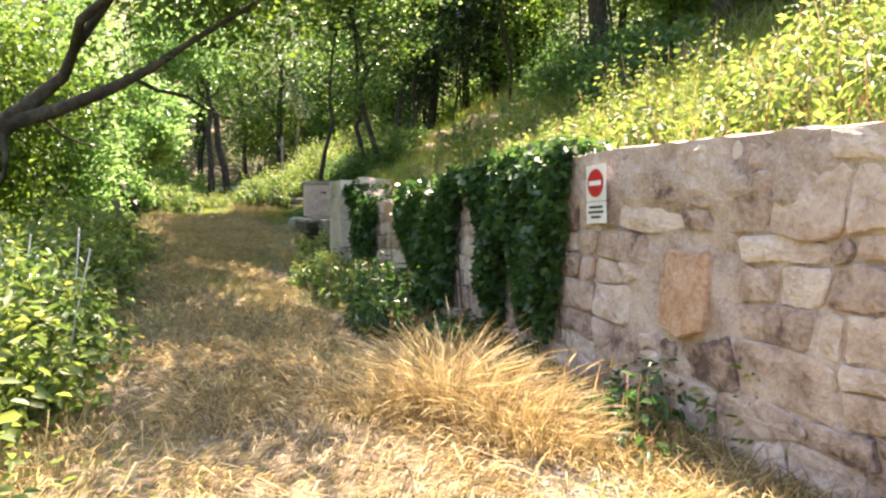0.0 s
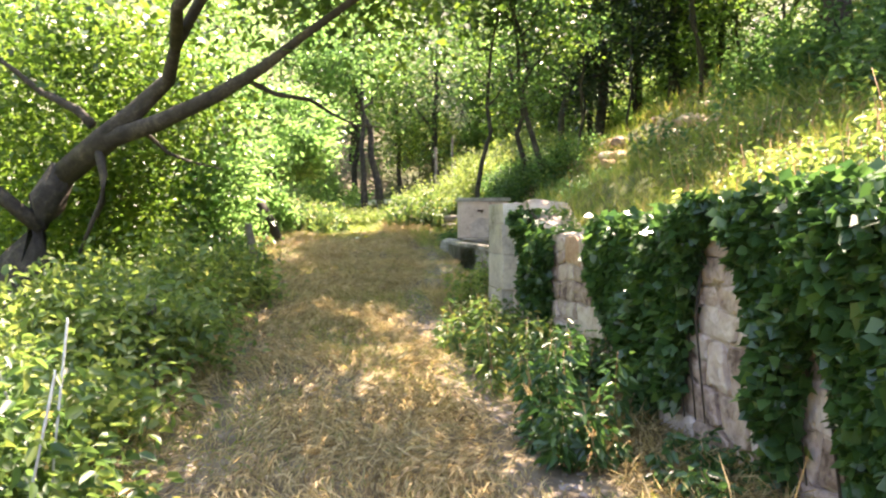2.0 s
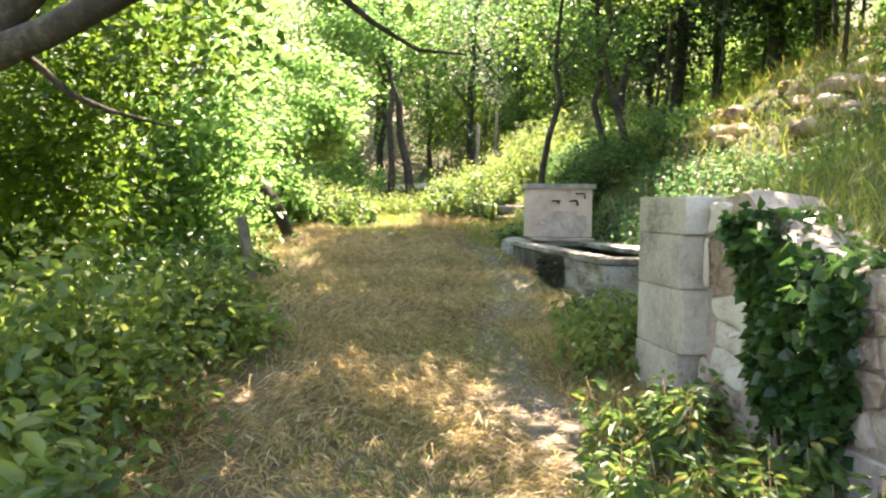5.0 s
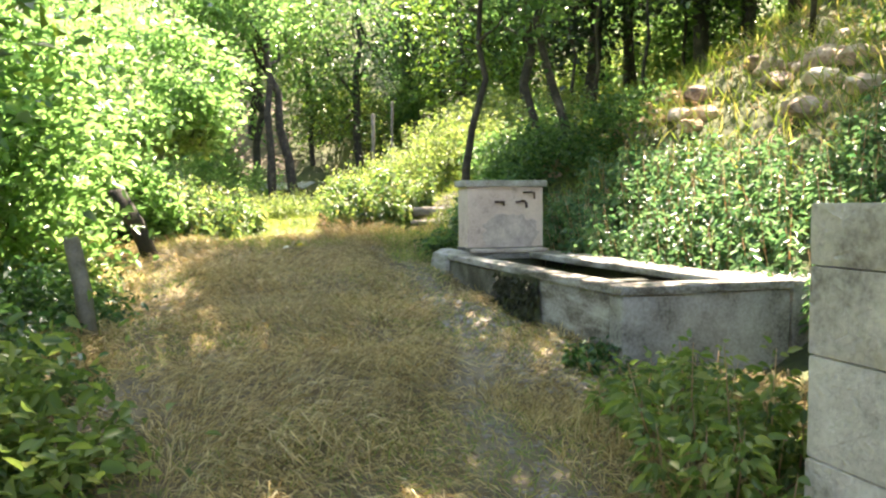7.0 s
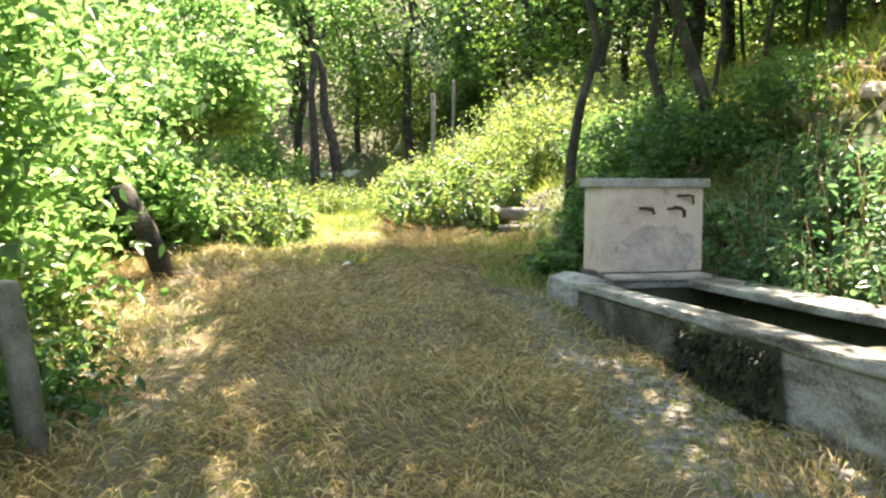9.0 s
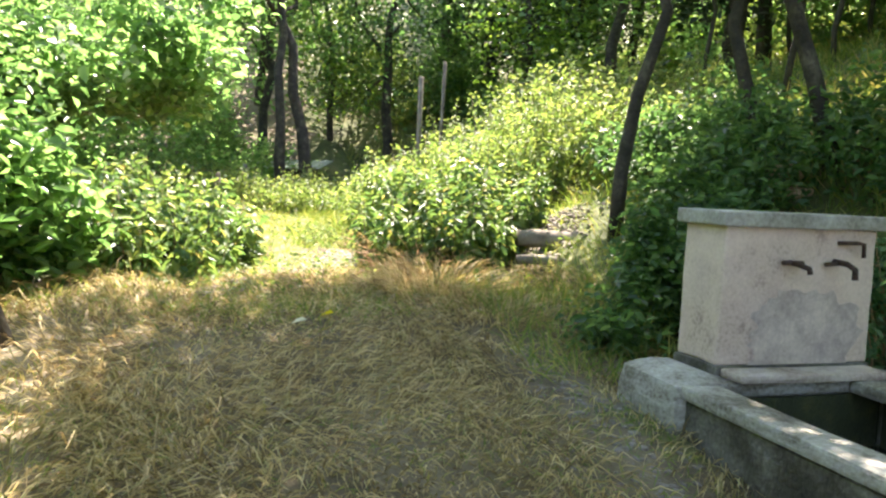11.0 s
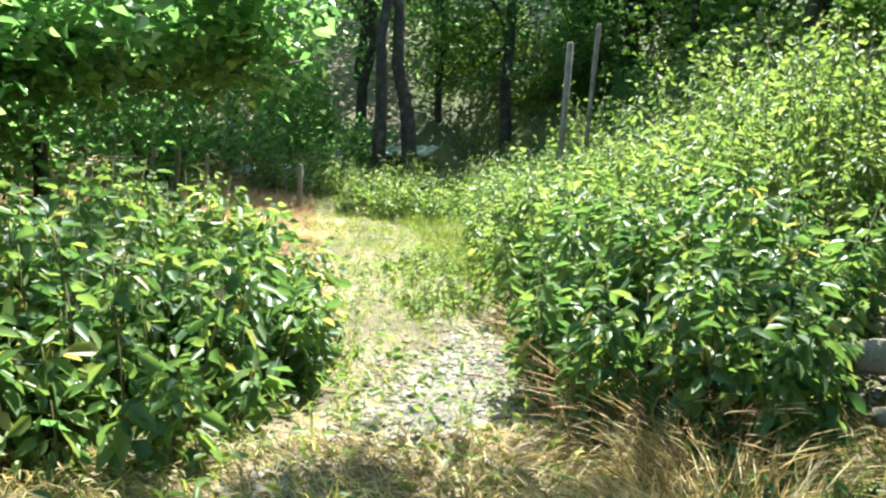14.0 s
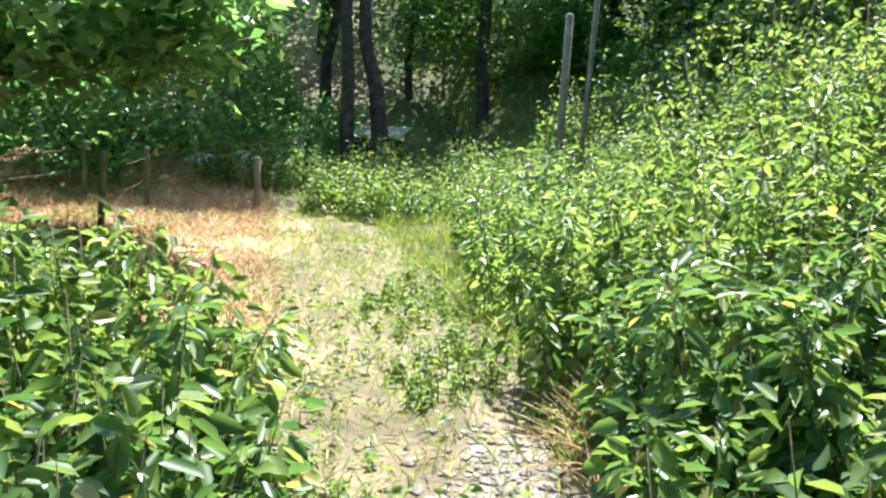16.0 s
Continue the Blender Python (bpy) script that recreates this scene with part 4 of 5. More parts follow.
# clearing at the end: tall leafy weeds both sides of the footpath
for x, y, rx, ry, h, n, sz, m in ((-5.2, 24.1, 0.75, 0.9, 1.25, 7500, 0.115, "hazel"), (-5.5, 25.5, 0.95, 1.0, 1.5, 8500, 0.10, "weed"), (-6.0, 27.6, 0.9, 1.2, 1.5, 8500, 0.09, "weed"), (-4.2, 26.2, 1.0, 1.2, 1.6, 8000, 0.09, "weed"), (-6.4, 29.8, 0.9, 1.2, 1.4, 6000, 0.09, "hazel"), (-4.4, 28.6, 1.3, 1.4, 1.7, 7500, 0.10, "weed"), (-2.6, 27.8, 1.4, 1.6, 1.4, 6500, 0.10, "weed"), (-5.35, 23.2, 0.6, 0.5, 0.95, 2600, 0.12, "hazel"), (-4.95, 22.3, 0.3, 0.3, 0.25, 500, 0.07, "ivy"), (-2.6, 25.2, 0.8, 0.8, 1.0, 3000, 0.09, "weed"),
                                  (-8.75, 24.0, 0.95, 0.85, 0.95, 4200, 0.125, "weed"), (-7.75, 23.1, 0.42, 0.6, 0.9, 1700, 0.135, "hazel"), (-8.5, 22.5, 0.6, 0.6, 0.95, 2100, 0.135, "hazel"), (-7.75, 22.2, 0.5, 0.55, 0.8, 1500, 0.125, "hazel"), (-9.3, 22.0, 0.6, 0.5, 0.8, 1500, 0.11, "weed"), (-9.9, 25.0, 0.8, 0.9, 0.7, 2200, 0.13, "hazel"), (-9.4, 22.8, 0.8, 0.7, 0.85, 4600, 0.09, "hazel"), (-9.2, 33.0, 1.0, 1.0, 0.9, 3200, 0.11, "weed"), (-8.0, 35.5, 0.6, 0.6, 1.2, 1800, 0.10, "weed"), (-6.9, 25.3, 0.3, 0.7, 0.22, 700, 0.06, "weed"), (-7.3, 27.2, 0.5, 1.2, 0.22, 1300, 0.06, "weed"), (-7.35, 23.4, 0.25, 0.5, 0.16, 500, 0.05, "weed"), (-6.1, 24.6, 0.3, 0.6, 0.2, 600, 0.055, "weed"), (-11.8, 34.6, 0.9, 0.9, 1.2, 2400, 0.11, "weed"), (-7.2, 33.6, 0.8, 0.9, 1.0, 2200, 0.10, "weed"), (-5.4, 34.4, 1.2, 1.2, 1.8, 3600, 0.12, "weed"), (-9.9, 36.2, 0.8, 0.8, 1.0, 2000, 0.11, "weed")):
    count = int(90 * rx * ry + 30)
    stalk_plants("tall_weeds", x, y, rx * 1.1, ry * 1.1, h, count, max(8, int(n * 1.15 / count)), sz * 1.02, m, "tall leafy green weeds beside the footpath", "weeds", "weeds of the clearing", "green_stem")
for x, y, rx, h, n in ((-3.85, 20.9, 0.22, 0.3, 700), (-3.5, 21.5, 0.35, 0.4, 1300), (-2.9, 22.3, 0.5, 0.65, 2000), (-3.1, 24.4, 0.6, 0.7, 2400), (-2.6, 23.4, 0.6, 0.7, 2200), (-3.0, 21.6, 0.5, 0.8, 2600), (-3.2, 21.9, 0.4, 0.6, 2000), (-2.4, 22.4, 0.7, 1.0, 2600), (-1.2, 22.0, 0.8, 0.9, 2400), (-2.2, 24.0, 0.8, 0.9, 2200)):
    bush("dark_shrub", x, y, rx, rx, h, n, 0.09, "dark", "dark green shrub in the shade behind the fountain", "shrub", 6, 20, group="shrubs behind the fountain")


# ---- trees ----
def tree(name, x, y, limbs, clumps, spread, count, size, mat, label, trunk_points, trunk_radii, sides=10):
    z = gz(x, y)
    thing = empty(name, (x, y, z), label, "tree")
    o = Vector((x, y, z))
    part("trunk", tubes_mesh("trunk", [([Vector(p) - o for p in trunk_points], trunk_radii)], MAT["bark"], sides, 0.25), thing)
    for pts, r0, r1 in limbs:
        pts = [Vector(p) - o for p in pts]
        part("limb", tubes_mesh("limb", [(pts, taper(r0, r1, len(pts) - 1))], MAT["bark"], 8, 0.2), thing)
    part("crown", crown_mesh("crown", [Vector(c) - o for c in clumps], spread, count, size, MAT[mat], 0.3), thing)
    return thing


def random_clumps(n, cx, cy, cz, rx, ry, rz):
    out = []
    while len(out) < n:
        v = rng.uniform(-1, 1, 3)
        if 0.15 < (v ** 2).sum() < 1:
            out.append((cx + v[0] * rx, cy + v[1] * ry, cz + v[2] * rz))
    return out


# spreading tree at the path's falling side
tree("spreading_tree", -7.1, 11.0,
     [([(-6.75, 11.2, 2.4), (-6.0, 11.0, 2.82), (-5.3, 10.9, 3.0), (-4.55, 10.8, 3.25), (-3.9, 10.6, 3.5), (-3.4, 10.4, 3.75), (-2.2, 10.0, 4.3)], 0.13, 0.03),
      ([(-6.85, 11.2, 2.38), (-6.08, 11.0, 2.83), (-5.65, 11.0, 3.15), (-5.26, 11.0, 3.48), (-4.87, 10.5, 3.75), (-3.8, 9.8, 4.6)], 0.15, 0.04),
      (bend((-4.87, 10.5, 3.75), (-2.4, 7.6, 4.9), 6, -0.1, 0.05, 4), 0.07, 0.02),
      (bend((-6.3, 11.1, 3.0), (-7.6, 10.9, 4.0), 6, 0.05, 0.05, 5), 0.06, 0.02),
      (bend((-7.1, 11.2, 1.8), (-9.4, 10.0, 4.4), 6, 0.1, 0.05, 9), 0.10, 0.03),
      ([(-6.15, 11.0, 2.72), (-6.1, 11.0, 2.4), (-6.12, 11.0, 2.1), (-6.3, 11.05, 1.85), (-6.5, 11.1, 1.5)], 0.06, 0.02),
      (bend((-5.6, 10.9, 2.95), (-4.9, 11.6, 2.5), 5, 0.05, 0.06, 7), 0.03, 0.008),
      (bend((-4.2, 10.7, 3.4), (-3.0, 12.0, 3.0), 5, 0.05, 0.06, 8), 0.035, 0.008)],
     # second to fourth clump groups are added above the view to shade the path
     random_clumps(32, -4.2, 12.0, 5.1, 4.0, 2.4, 1.1) + random_clumps(8, -1.5, 9.0, 5.9, 0.8, 1.7, 0.4) + random_clumps(7, -0.9, 7.2, 6.0, 0.6, 0.9, 0.4) + random_clumps(6, -0.3, 9.3, 6.0, 0.5, 0.9, 0.3) + random_clumps(34, -7.9, 13.3, 3.6, 2.0, 1.6, 1.7) + random_clumps(12, -1.9, 9.4, 4.8, 1.5, 1.0, 0.5),
     (0.5, 0.5, 0.28), 25000, 0.135, "oak_shaded", "old spreading tree with branches reaching over the path",
     [(-7.6, 11.2, gz(-7.5, 11.2) - 0.3), (-7.5, 11.2, 0.5), (-7.3, 11.2, 1.4), (-7.0, 11.2, 2.1), (-6.75, 11.2, 2.5)], [0.44, 0.32, 0.28, 0.22, 0.16])


def young_tree(name, x, y, height, radius, lean, mat, label, count, crown_low=0.35, size=0.13, crown_r=1.4, forks=5):
    z = gz(x, y)
    top = (x + lean[0], y + lean[1], z + height)
    pts = bend((x, y, z - 0.1), top, 8, 0, 0.03, int(abs(x * 100 + y * 10)))
    limbs, cl = [], []
    for k in range(forks):
        a = rng.uniform(0, 2 * math.pi)
        f = crown_low + (1 - crown_low) * (k + 0.3) / forks
        b = Vector(pts[0]).lerp(Vector(top), f)
        b = min(pts, key=lambda q: (q - b).length)
        e = b + Vector((math.cos(a) * crown_r, math.sin(a) * crown_r, rng.uniform(0.3, 1.0) * crown_r))
        limbs.append((bend(b, e, 5, 0.05, 0.06, k), radius * 0.45, 0.01))
        cl += [tuple(b.lerp(e, q) + Vector(rng.normal(0, 0.25, 3))) for q in (0.5, 0.8, 1.0, 1.1)]
    cl += [tuple(Vector(top) + Vector(rng.normal(0, 0.6, 3))) for _ in range(6)]
    return tree(name, x, y, limbs, cl, (0.38, 0.38, 0.26), count, size, mat, label, pts, taper(radius, radius * 0.35, 8), 8)


for x, y, h, r, lean, n in ((-3.57, 23.0, 5.6, 0.075, (0.6, 0.2), 2600), (-2.35, 23.0, 5.8, 0.075, (-0.3, 0.6), 2600), (-1.75, 22.5, 6.0, 0.085, (-1.3, 0.8), 2800)):
    young_tree("sapling", x, y, h, r, lean, "dark", "thin dark-barked tree behind the fountain", n, 0.5)

# shrubs and trees beyond the path's falling side
for x, y, rx, h, n, m in ((-9.0, 14.5, 1.6, 4.2, 9000, "oak"), (-8.5, 17.6, 1.2, 3.2, 7000, "wood_far"), (-10.4, 20.5, 1.9, 5.0, 11000, "wood_far"), (-11.6, 17.0, 2.0, 6.0, 9000, "oak"), (-12.4, 24.6, 1.9, 4.6, 9000, "wood_far"), (-9.8, 11.2, 1.5, 3.2, 6500, "hazel"), (-6.8, 7.6, 1.0, 1.8, 4500, "hazel"), (-15.2, 27.5, 2.2, 5.0, 8000, "wood_far"), (-8.6, 21.2, 0.6, 1.3, 2400, "wood_far"), (-14.5, 33.5, 2.2, 5.5, 8000, "wood_far")):
    bush("leafy_shrub", x, y, rx, rx, h, n, 0.14, m, "tall bright green leafy shrub below the path", "shrub", 10, 60, low=0.1, group="shrubs below the path")


# woodland: three kinds, repeated
def wood_tree(seed, mat, label, height, girth, crown, count, size):
    cl = random_clumps(52, 0, 0, height * 0.58, crown, crown, height * 0.44)
    thing = empty("woodland_tree", (0, 0, 0), label, "tree", "woodland")
    pts = bend((0, 0, -0.6), (0.5, 0.2, height * 0.9), 8, 0, 0.025, seed)
    part("trunk", tubes_mesh("trunk", [(pts, taper(girth, girth * 0.25, 8))], MAT["bark"], 8, 0.2), thing)
    for k in range(7):
        c = cl[k * 5]
        part("limb", tubes_mesh("limb", [(bend(pts[3 + k % 5], c, 5, 0.05, 0.05, seed + k), taper(girth * 0.35, 0.015, 5))], MAT["bark"], 6, 0.1), thing)
    part("crown", crown_mesh("crown", cl, (crown * 0.20, crown * 0.20, height * 0.055), count, size, MAT[mat], 0.3), thing)
    return thing


KINDS = [wood_tree(11, "wood_far", "tall leafy woodland tree with a slim trunk", 9.5, 0.17, 2.6, 4600, 0.21), wood_tree(23, "dark", "dark shaded woodland tree", 10.0, 0.20, 2.8, 4600, 0.23), wood_tree(37, "oak", "bright green woodland tree", 8.0, 0.14, 2.4, 4600, 0.19)]
spots = [(-12.5, 40.5, 1), (-10.8, 43.5, 0), (-15.0, 38.0, 1), (-8.6, 42.0, 1), (-4.0, 38.0, 1), (-17.5, 34.0, 0), (-19.0, 29.0, 2), (-16.5, 23.5, 0), (-15.0, 18.0, 2), (-14.5, 12.5, 0), (-12.0, 7.0, 2), (-22.0, 36.0, 1), (-2.0, 36.0, 0), (1.0, 33.5, 1), (-0.8, 40.0, 0), (3.5, 31.0, 0), (4.0, 37.0, 1), (6.2, 27.5, 2), (7.5, 33.0, 1), (7.0, 22.5, 0), (9.0, 18.0, 1), (10.5, 24.0, 0), (7.8, 14.0, 1), (9.8, 11.0, 1), (11.5, 16.0, 1), (13.0, 21.0, 0), (8.5, 7.5, 1), (12.5, 9.5, 1), (-7.0, 47.0, 0), (-12.5, 49.0, 2), (-17.0, 50.0, 1), (-2.0, 46.0, 1), (4.0, 45.0, 0), (11.0, 31.0, 0), (12.0, 39.0, 0), (-22.5, 45.0, 1), (-25.0, 26.0, 0), (-20.0, 18.0, 1), (16.0, 15.0, 1), (16.0, 27.0, 1), (2.6, 27.5, 2), (5.4, 18.5, 2), (-16, 56, 0), (-9, 56, 1), (-2, 54, 1), (5, 53, 0), (12, 48, 1), (-24, 53, 0), (-30, 42, 1), (-30, 30, 0), (-27, 18, 1), (-21, 9, 0), (18, 36, 0), (19, 21, 0), (17, 9, 1), (14, 3, 0)]
for i, (x, y, k) in enumerate(spots):
    k = (0, 2, 0, 1, 2)[i % 5] if y > 30 or x < -8 else k
    q = 0.85 + 0.35 * rng.random()
    o = copy_thing(KINDS[k], pose(x, y, gz(x, y) - 0.1, 0, 0, rng.uniform(0, 360)))
    o.scale = (q, q, q)
for x, y, k, ob in ((6.8, 36.0, 0, KINDS[0]), (-14.0, 45.0, 1, KINDS[1]), (-19.0, 24.0, 2, KINDS[2])):
    ob.location = (x, y, gz(x, y) - 0.1)

# two grey trunks beside the shed, and a leafy tree hanging over the fence
young_tree("grey_trunk_tree", -10.8, 37.0, 9.0, 0.17, (-0.5, 0.0), "wood_far", "tall tree with a pale grey trunk at the wood's edge", 4500, 0.55, 0.19, 2.4, 6)
young_tree("grey_trunk_tree", -10.1, 37.6, 8.0, 0.2, (-1.6, 0.4), "wood_far", "leaning thick-trunked tree at the wood's edge", 4500, 0.6, 0.19, 2.4, 6)
tree("overhanging_tree", -13.6, 26.6, [(bend((-13.5, 26.7, 3.0), (-10.4, 27.2, 4.6), 6, 0, 0.05, 31), 0.06, 0.012), (bend((-13.5, 26.7, 2.6), (-11.4, 25.4, 3.6), 6, 0, 0.05, 32), 0.05, 0.012), (bend((-13.5, 26.7, 3.6), (-11.6, 30.0, 5.0), 6, 0, 0.05, 33), 0.06, 0.012), (bend((-13.5, 26.7, 3.0), (-9.8, 29.8, 4.0), 6, 0, 0.05, 34), 0.06, 0.012)],
     random_clumps(44, -11.6, 27.6, 4.9, 2.6, 2.8, 1.5) + random_clumps(12, -11.0, 25.4, 3.6, 1.0, 0.9, 0.5) + random_clumps(15, -11.2, 29.0, 4.05, 2.0, 1.7, 0.7), (0.34, 0.34, 0.18), 16500, 0.19, "wood_far", "leafy tree hanging over the fenced slope",
     [(-13.6, 26.6, gz(-13.6, 26.6) - 0.3), (-13.55, 26.65, 2.4), (-13.4, 26.7, 4.0), (-12.8, 26.9, 5.8)], [0.16, 0.13, 0.10, 0.04])

# undergrowth of the wood and the hillside
KIND = []
for m, h, n in (("wood_far", 2.6, 3400), ("wood_far", 2.0, 2600), ("weed", 1.5, 2800)):
    KIND.append(bush("undergrowth_shrub", -6.0 + len(KIND) * 3, 44.0, 1.5, 1.5, h, n, 0.17, m, "leafy undergrowth shrub of the wood", "shrub", 5, 40, group="undergrowth"))
under = []
for i in range(150):
    s, u = rng.uniform(8, 52), rng.uniform(-26, 22)
    near = u > 7.5 if s < 24 else (u > 3.5 + max(0, (30 - s)) * 0.1 or u < -9)
    if s > 40 or near:
        if not (u < 0 and s < 30) and not (s > 22 and s < 34 and 0 < u < 6):
            under.append((s, u))
for i, (s, u) in enumerate(under):
    p = plan(s, u)
    k = 1 if s > 38 and i % 2 else (2 if u > 2 and i % 3 else 0)
    q = 0.6 + 0.6 * rng.random()
    o = copy_thing(KIND[k], pose(p.x, p.y, gz(p.x, p.y) - 0.15, 0, 0, rng.uniform(0, 360)))
    o.scale = (q, q, q)

x, y = scatter(4500, 17, 26, 3.2, 7.5)
k = patchy(x, y, 1.1, 0.2)
blades("bank_straw", x[k], y[k], 0.35, 0.8, 0.009, "reed", "reddish dry grass on the bank above the trough", "dry grass")

# thin saplings on the hillside
for i in range(16):
    p = plan(14 + 1.1 * i + rng.uniform(-0.6, 0.6), 5.2 + rng.uniform(0, 5.5))
    young_tree("hillside_sapling", p.x, p.y, 4.5 + rng.uniform(0, 2), 0.05, (rng.uniform(-0.5, 0.5), rng.uniform(-0.5, 0.5)), "oak" if i % 2 else "wood_far", "thin young tree on the sunny hillside", 1500, 0.45, 0.14, 1.1, 4)

KINDS.append(wood_tree(51, "evergreen", "dense dark evergreen tree on the hillside", 9.0, 0.22, 2.2, 9000, 0.2))
KINDS[3].location = (5.0, 14.5, gz(5.0, 14.5) - 0.1)
for x, y in ((7.0, 12.6), (6.4, 17.6), (8.4, 15.4), (-0.6, 31.0), (1.8, 28.6), (-5.0, 44.0), (-2.5, 40.5)):
    copy_thing(KINDS[3], pose(x, y, gz(x, y) - 0.1, 0, 0, 40 * x))

# tall tree added on the bank; its crown clumps sit out of view to shade the path
tree("shade_tree", 3.2, 16.0, [(bend((3.0, 16.0, 6.2), (-3.5, 13.0, 8.6), 6, 0, 0.05, 1), 0.14, 0.03), (bend((3.0, 16.0, 6.6), (-4.5, 19.5, 8.8), 6, 0, 0.05, 2), 0.14, 0.03), (bend((3.0, 16.0, 6.0), (1.2, 10.0, 8.2), 6, 0, 0.05, 3), 0.12, 0.03)],
     random_clumps(14, -3.9, 15.2, 8.6, 1.7, 3.0, 0.9) + random_clumps(42, -4.5, 20.4, 8.6, 2.5, 3.8, 0.9) + random_clumps(18, -4.6, 23.6, 8.8, 2.6, 1.4, 0.6) + random_clumps(6, 0.6, 20.5, 8.8, 1.8, 2.6, 0.6) + random_clumps(8, -1.9, 24.4, 8.9, 1.0, 1.1, 0.4) + [(-8.9, 25.6, 8.8), (-8.4, 26.1, 8.9)] + random_clumps(7, -1.8, 17.9, 8.7, 0.9, 1.4, 0.4) + random_clumps(16, 0.5, 16.0, 8.8, 2.4, 3.0, 1.0), (0.55, 0.55, 0.3), 42000, 0.20, "wood_far", "added tall bank tree whose unseen crown shades the path",
     [(3.2, 16.0, gz(3.2, 16) - 0.3), (3.15, 16.0, 5), (3.0, 16.0, 7), (2.8, 16.0, 9)], [0.28, 0.22, 0.16, 0.06])


# ---- posts, fence, logs and far things ----
def post(x, y, height, radius, lean, label, mat="grey_wood", name="fence_post", group=""):
    z = gz(x, y)
    me = tubes_mesh(name, [([(0, 0, -0.25), (lean[0] * 0.5, lean[1] * 0.5, height * 0.5), (lean[0], lean[1], height - 0.02), (lean[0], lean[1], height)], [radius, radius * 0.95, radius * 0.9, radius * 0.6])], MAT[mat], 9, 0.25)
    ob = new(name, me)
    ob.location = (x, y, z)
    return tagged(ob, label, "post", group)


post(-6.35, 15.7, 0.86, 0.07, (-0.16, 0.0), "weathered grey wooden post in the brambles")
post(-7.5, 19.6, 2.3 - gz(-7.5, 19.6), 0.11, (-0.5, -0.1), "leaning dark tree stump in the brambles", "bark", "leaning_stump")
post(-4.05, 8.6, 0.75, 0.045, (0.02, 0.0), "short weathered post at the path edge")
for x, y, h, w in ((-10.9, 28.1, 1.0, 0.035), (-12.0, 31.0, 0.9, 0.035), (-13.2, 31.4, 0.9, 0.04), (-10.6, 31.5, 0.85, 0.05), (-11.5, 36.0, 0.9, 0.06), (-12.9, 27.8, 0.9, 0.04), (-14.4, 35.0, 0.9, 0.04)):
    post(x, y, h, w, (rng.uniform(-0.05, 0.05), 0.03), "thin grey wooden fence post in dry grass", group="fence posts")
post(-11.3, 26.3, 1.1, 0.08, (-0.15, 0.1), "dark leaning fence post", "bark")
post(-14.6, 32.6, 1.2, 0.07, (-0.3, 0.1), "pale broken birch stub", "fur_white", "birch_stub")
for pts in ([(-10.9, 28.1), (-12.0, 31.0), (-11.5, 36.0)], [(-12.9, 27.8), (-13.2, 31.4), (-14.4, 35.0)]):
    for hgt in (0.45, 0.75):
        w = new("fence_wire", tubes_mesh("fence_wire", [([Vector((a, b, gz(a, b) + hgt)) for a, b in pts], [0.006] * len(pts))], MAT["iron"], 4, 0))
        tagged(w, "thin rusty fence wire between posts", "wire")
post(-6.42, 31.5, 4.62 - gz(-6.42, 31.5), 0.055, (0.0, 0.0), "grey wooden post on the overgrown bank")
post(-6.1, 32.9, 5.15 - gz(-6.1, 32.9), 0.04, (0.05, 0.0), "tall thin grey pole on the overgrown bank", name="pole")
# pale dead stalks at the path edge
for k in range(6):
    x, y = -2.95 + 0.07 * k + rng.uniform(-0.1, 0.1), 5.5 + rng.uniform(-0.25, 0.25)
    post(x, y, 0.98 + rng.uniform(-0.15, 0.25), 0.006, (rng.uniform(-0.35, 0.35), rng.uniform(-0.2, 0.2)), "bleached dead plant stalk among brambles", "fur_white", "dead_stalk", "dead stalks")


def log(x, y, length, radius, turn, label):
    z = gz(x, y) + radius * 0.6
    me = tubes_mesh("log", [([(-length / 2, 0, 0), (-length / 4, 0.02, 0.01), (length / 4, -0.01, 0), (length / 2, 0.01, 0)], [radius, radius * 1.05, radius, radius * 0.9])], MAT["grey_wood"], 10, 0.2)
    ob = new("log", me)
    ob.matrix_basis = pose(x, y, z, 0, 0, turn)
    tagged(ob, label, "log", "log steps")


log(-4.1, 23.4, 0.8, 0.085, 4, "grey log laid as a step on the side path")
log(-4.15, 22.95, 0.7, 0.045, -3, "grey log laid as a step on the side path")

# green hose hung between the thin trees behind the fountain
hose = new("garden_hose", tubes_mesh("garden_hose", [(bend((-2.2, 22.6, 2.86), (-1.8, 22.6, 2.92), 6, 0.02, 0.01, 3), [0.012] * 7)], MAT["green_net"], 6, 0))
tagged(hose, "short length of green hose hung in the shrubs behind the fountain", "hose")

# shed with a sheet roof
sx, sy = -11.7, 40.0
sz = gz(sx, sy)
shed = empty("shed", (sx, sy, sz), "low dark wooden shed with a pale sheet-metal roof", "shed")
bm = bmesh.new()
cols = []
for i in range(40):
    a = i / 39
    cols.append([bm.verts.new((-1.5 + 3.0 * a, b, 2.85 - sz + 0.12 * (a - 0.5) + 0.18 * (b / 1.2) + 0.02 * math.sin(i * 1.6) + c)) for b, c in ((-0.9, 0), (0.9, 0), (0.9, -0.03), (-0.9, -0.03))])
for a, b in zip(cols, cols[1:]):
    for k in range(4):
        bm.faces.new((a[k], b[k], b[(k + 1) % 4], a[(k + 1) % 4]))
bm.faces.new(cols[0])
bm.faces.new(cols[-1][::-1])
me = bpy.data.meshes.new("roof")
bm.to_mesh(me)
bm.free()
me.materials.append(MAT["zinc"])
part("roof", me, shed)
for k in range(12):
    me = block(0.2, 0.03, max(0.4, 2.55 - sz), 0.004)
    me.materials.append(MAT["bark"])
    part("board", me, shed).location = (-1.25 + 0.228 * k, -0.55, -0.05)

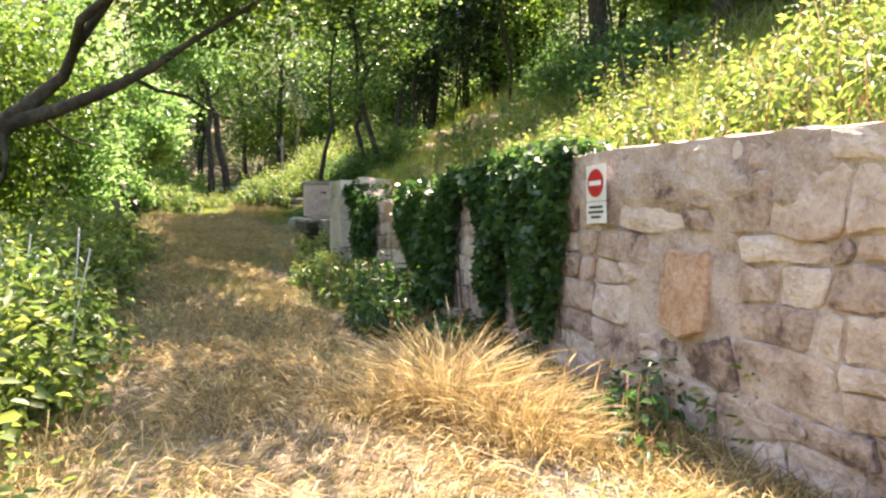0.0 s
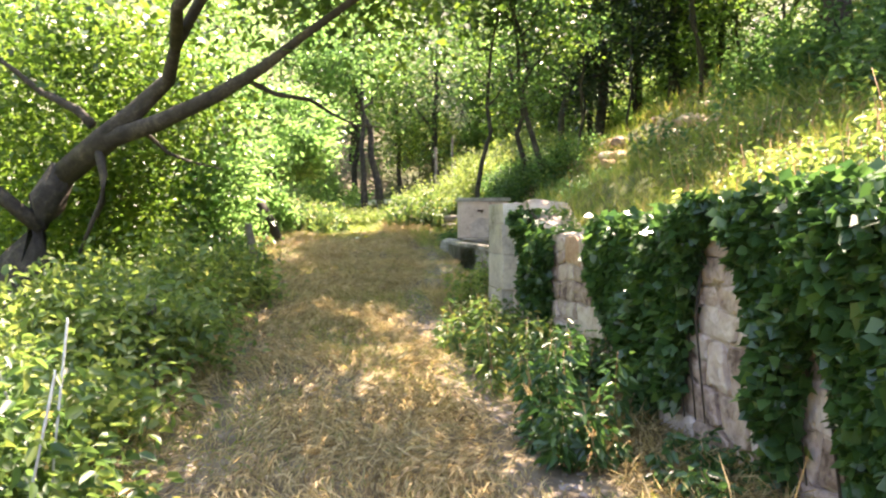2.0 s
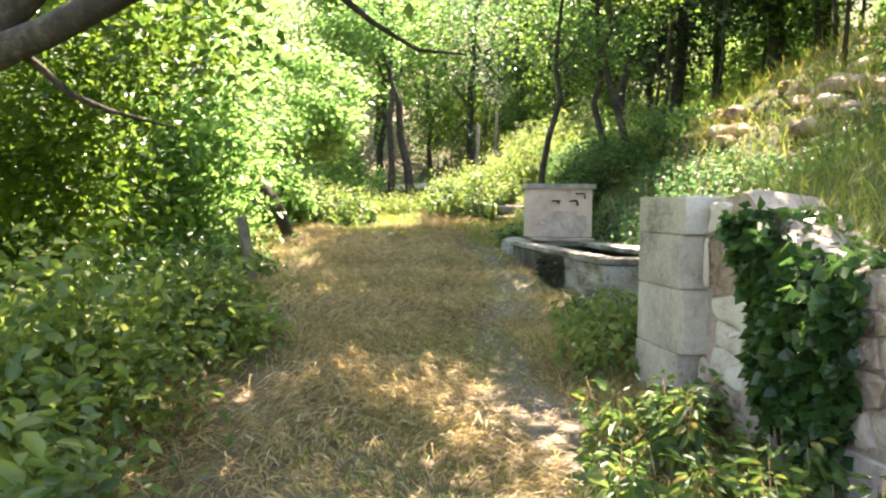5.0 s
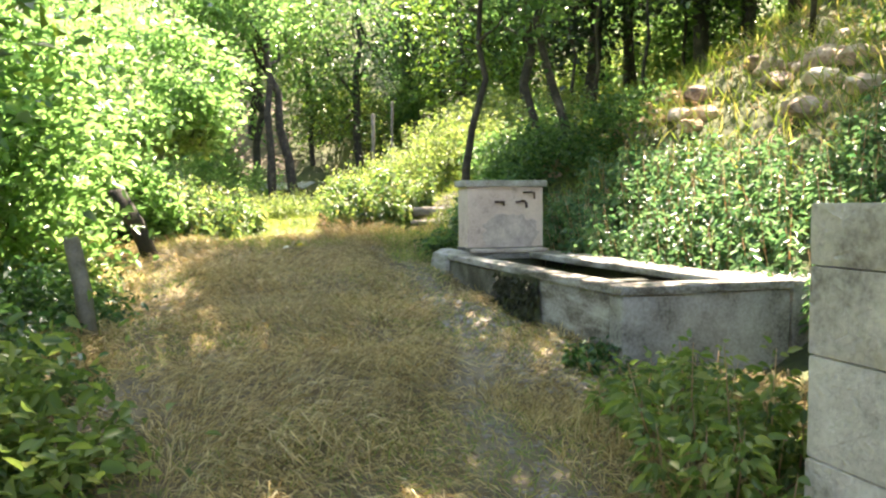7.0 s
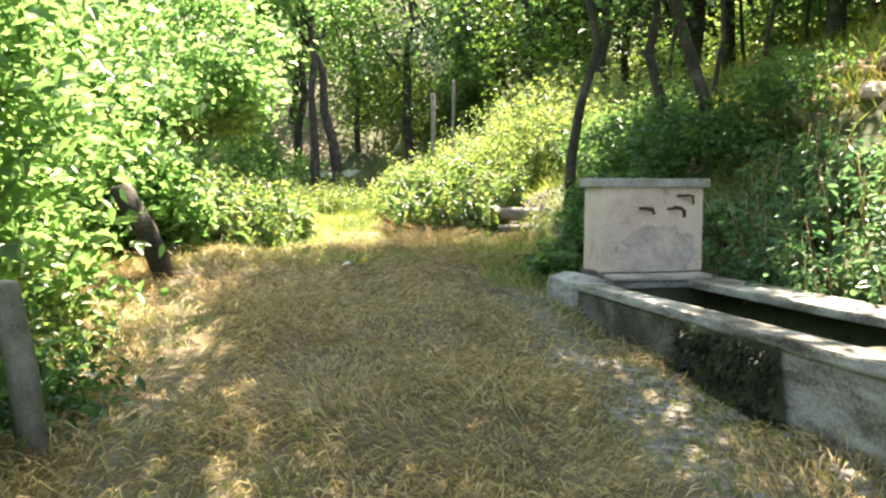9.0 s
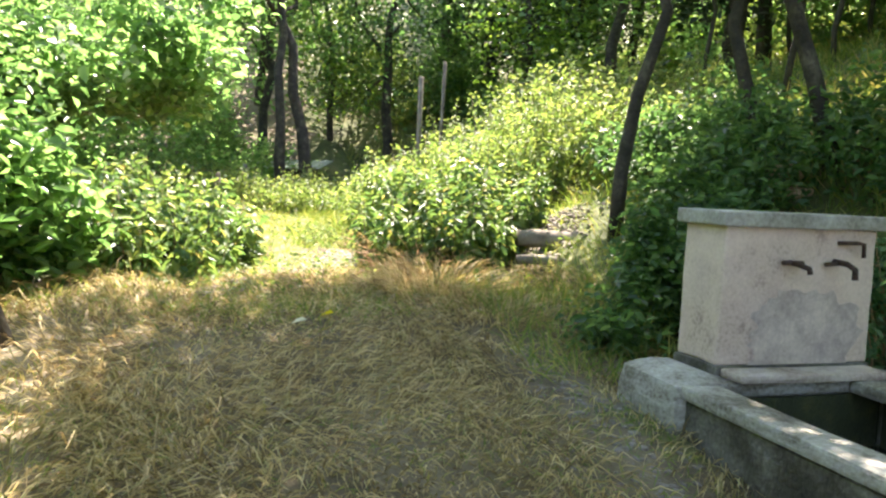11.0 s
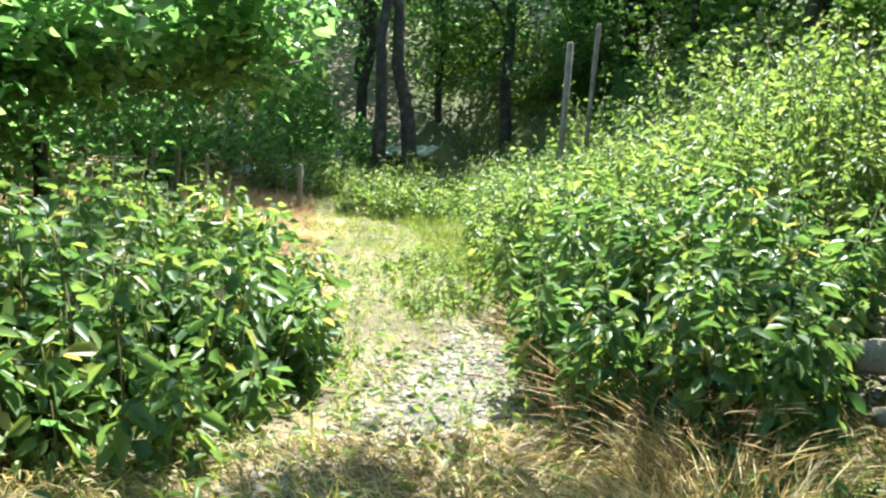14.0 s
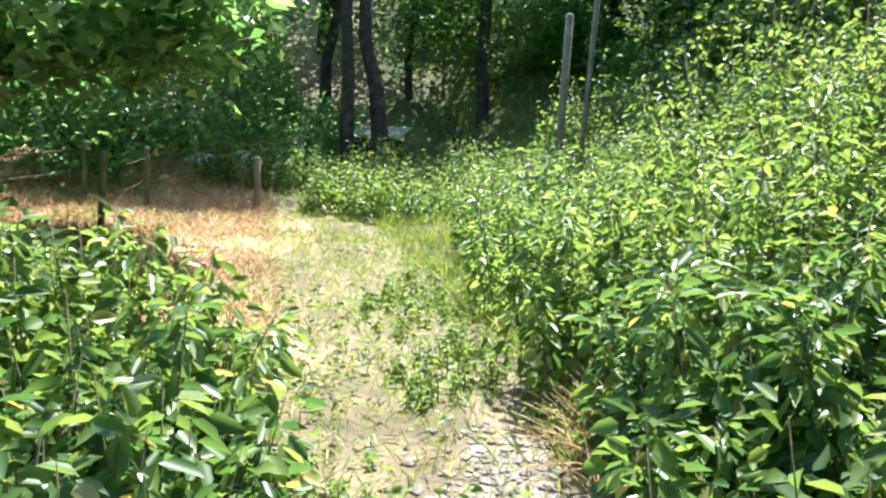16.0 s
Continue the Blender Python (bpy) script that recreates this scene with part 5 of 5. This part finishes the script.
for x, y, r in ((-13.2, 37.0, 0.4), (-13.9, 36.6, 0.3), (-12.6, 37.4, 0.28)):
    bm = bmesh.new()
    bmesh.ops.create_icosphere(bm, subdivisions=3, radius=1)
    for v in bm.verts:
        v.co = Vector((v.co.x * r * 1.3, v.co.y * r, v.co.z * r * 0.7)) * (1 + 0.25 * noise.noise(v.co * 1.7 + Vector((x, 0, 0))))
    me = bpy.data.meshes.new("boulder")
    bm.to_mesh(me)
    bm.free()
    me.materials.append(MAT["fur_white"])
    ob = new("boulder", me)
    ob.location = (x, y, gz(x, y) + r * 0.3)
    tagged(ob, "pale boulder at the edge of the wood", "boulder", "boulders")

# reddish earth bank with loose stones above the trough
for k in range(56):
    p = plan(22.4 + rng.normal(0, 0.7), 4.4 + rng.normal(0, 0.45)) if k < 26 else plan(19.6 + rng.normal(0, 1.0), 5.6 + rng.normal(0, 0.3))
    r = rng.uniform(0.07, 0.22)
    bm = bmesh.new()
    bmesh.ops.create_icosphere(bm, subdivisions=2, radius=1)
    for v in bm.verts:
        v.co = Vector((v.co.x * r * 1.4, v.co.y * r, v.co.z * r * 0.7)) * (1 + 0.35 * noise.noise(v.co * 1.5 + Vector((k * 3.1, 0, 0))))
    me = bpy.data.meshes.new("loose_stone")
    bm.to_mesh(me)
    bm.free()
    me.materials.append(MAT["orange_stone"] if k % 3 and k < 26 else MAT["stone"])
    ob = new("loose_stone", me)
    ob.matrix_basis = pose(p.x, p.y, gz(p.x, p.y) + r * 0.25, rng.uniform(-20, 20), rng.uniform(-20, 20), rng.uniform(0, 360))
    tagged(ob, "reddish loose stone on the earth bank" if k < 26 else "grey loose stone of a tumbled dry wall", "stone", "stones on the bank")


def fallen_leaf(x, y, size, mat, label):
    q = oval_leaves(np.array([[0.0, 0, 0.02]]), np.array([[0.6, 0.8, 0.15]]), size, size * 0.6, 0.1)
    ob = new("fallen_leaf", oval_mesh("fallen_leaf", q, mat))
    ob.location = (x, y, gz(x, y) + 0.03)
    tagged(ob, label, "leaf", "fallen leaves")


YELLOW = leaf_material("yellow_leaf", [(0, (0.45, 0.42, 0.03)), (1, (0.5, 0.45, 0.04))], 0.5, 0.3)
PALE = leaf_material("pale_leaf", [(0, (0.5, 0.52, 0.42)), (1, (0.6, 0.6, 0.5))], 0.5, 0.3)
fallen_leaf(-5.9, 20.6, 0.13, YELLOW, "yellow fallen leaf on the dry grass")
fallen_leaf(-6.05, 20.4, 0.13, PALE, "pale fallen leaf on the dry grass")
fallen_leaf(-4.0, 21.2, 0.16, PALE, "pale fallen leaf on the dry grass")
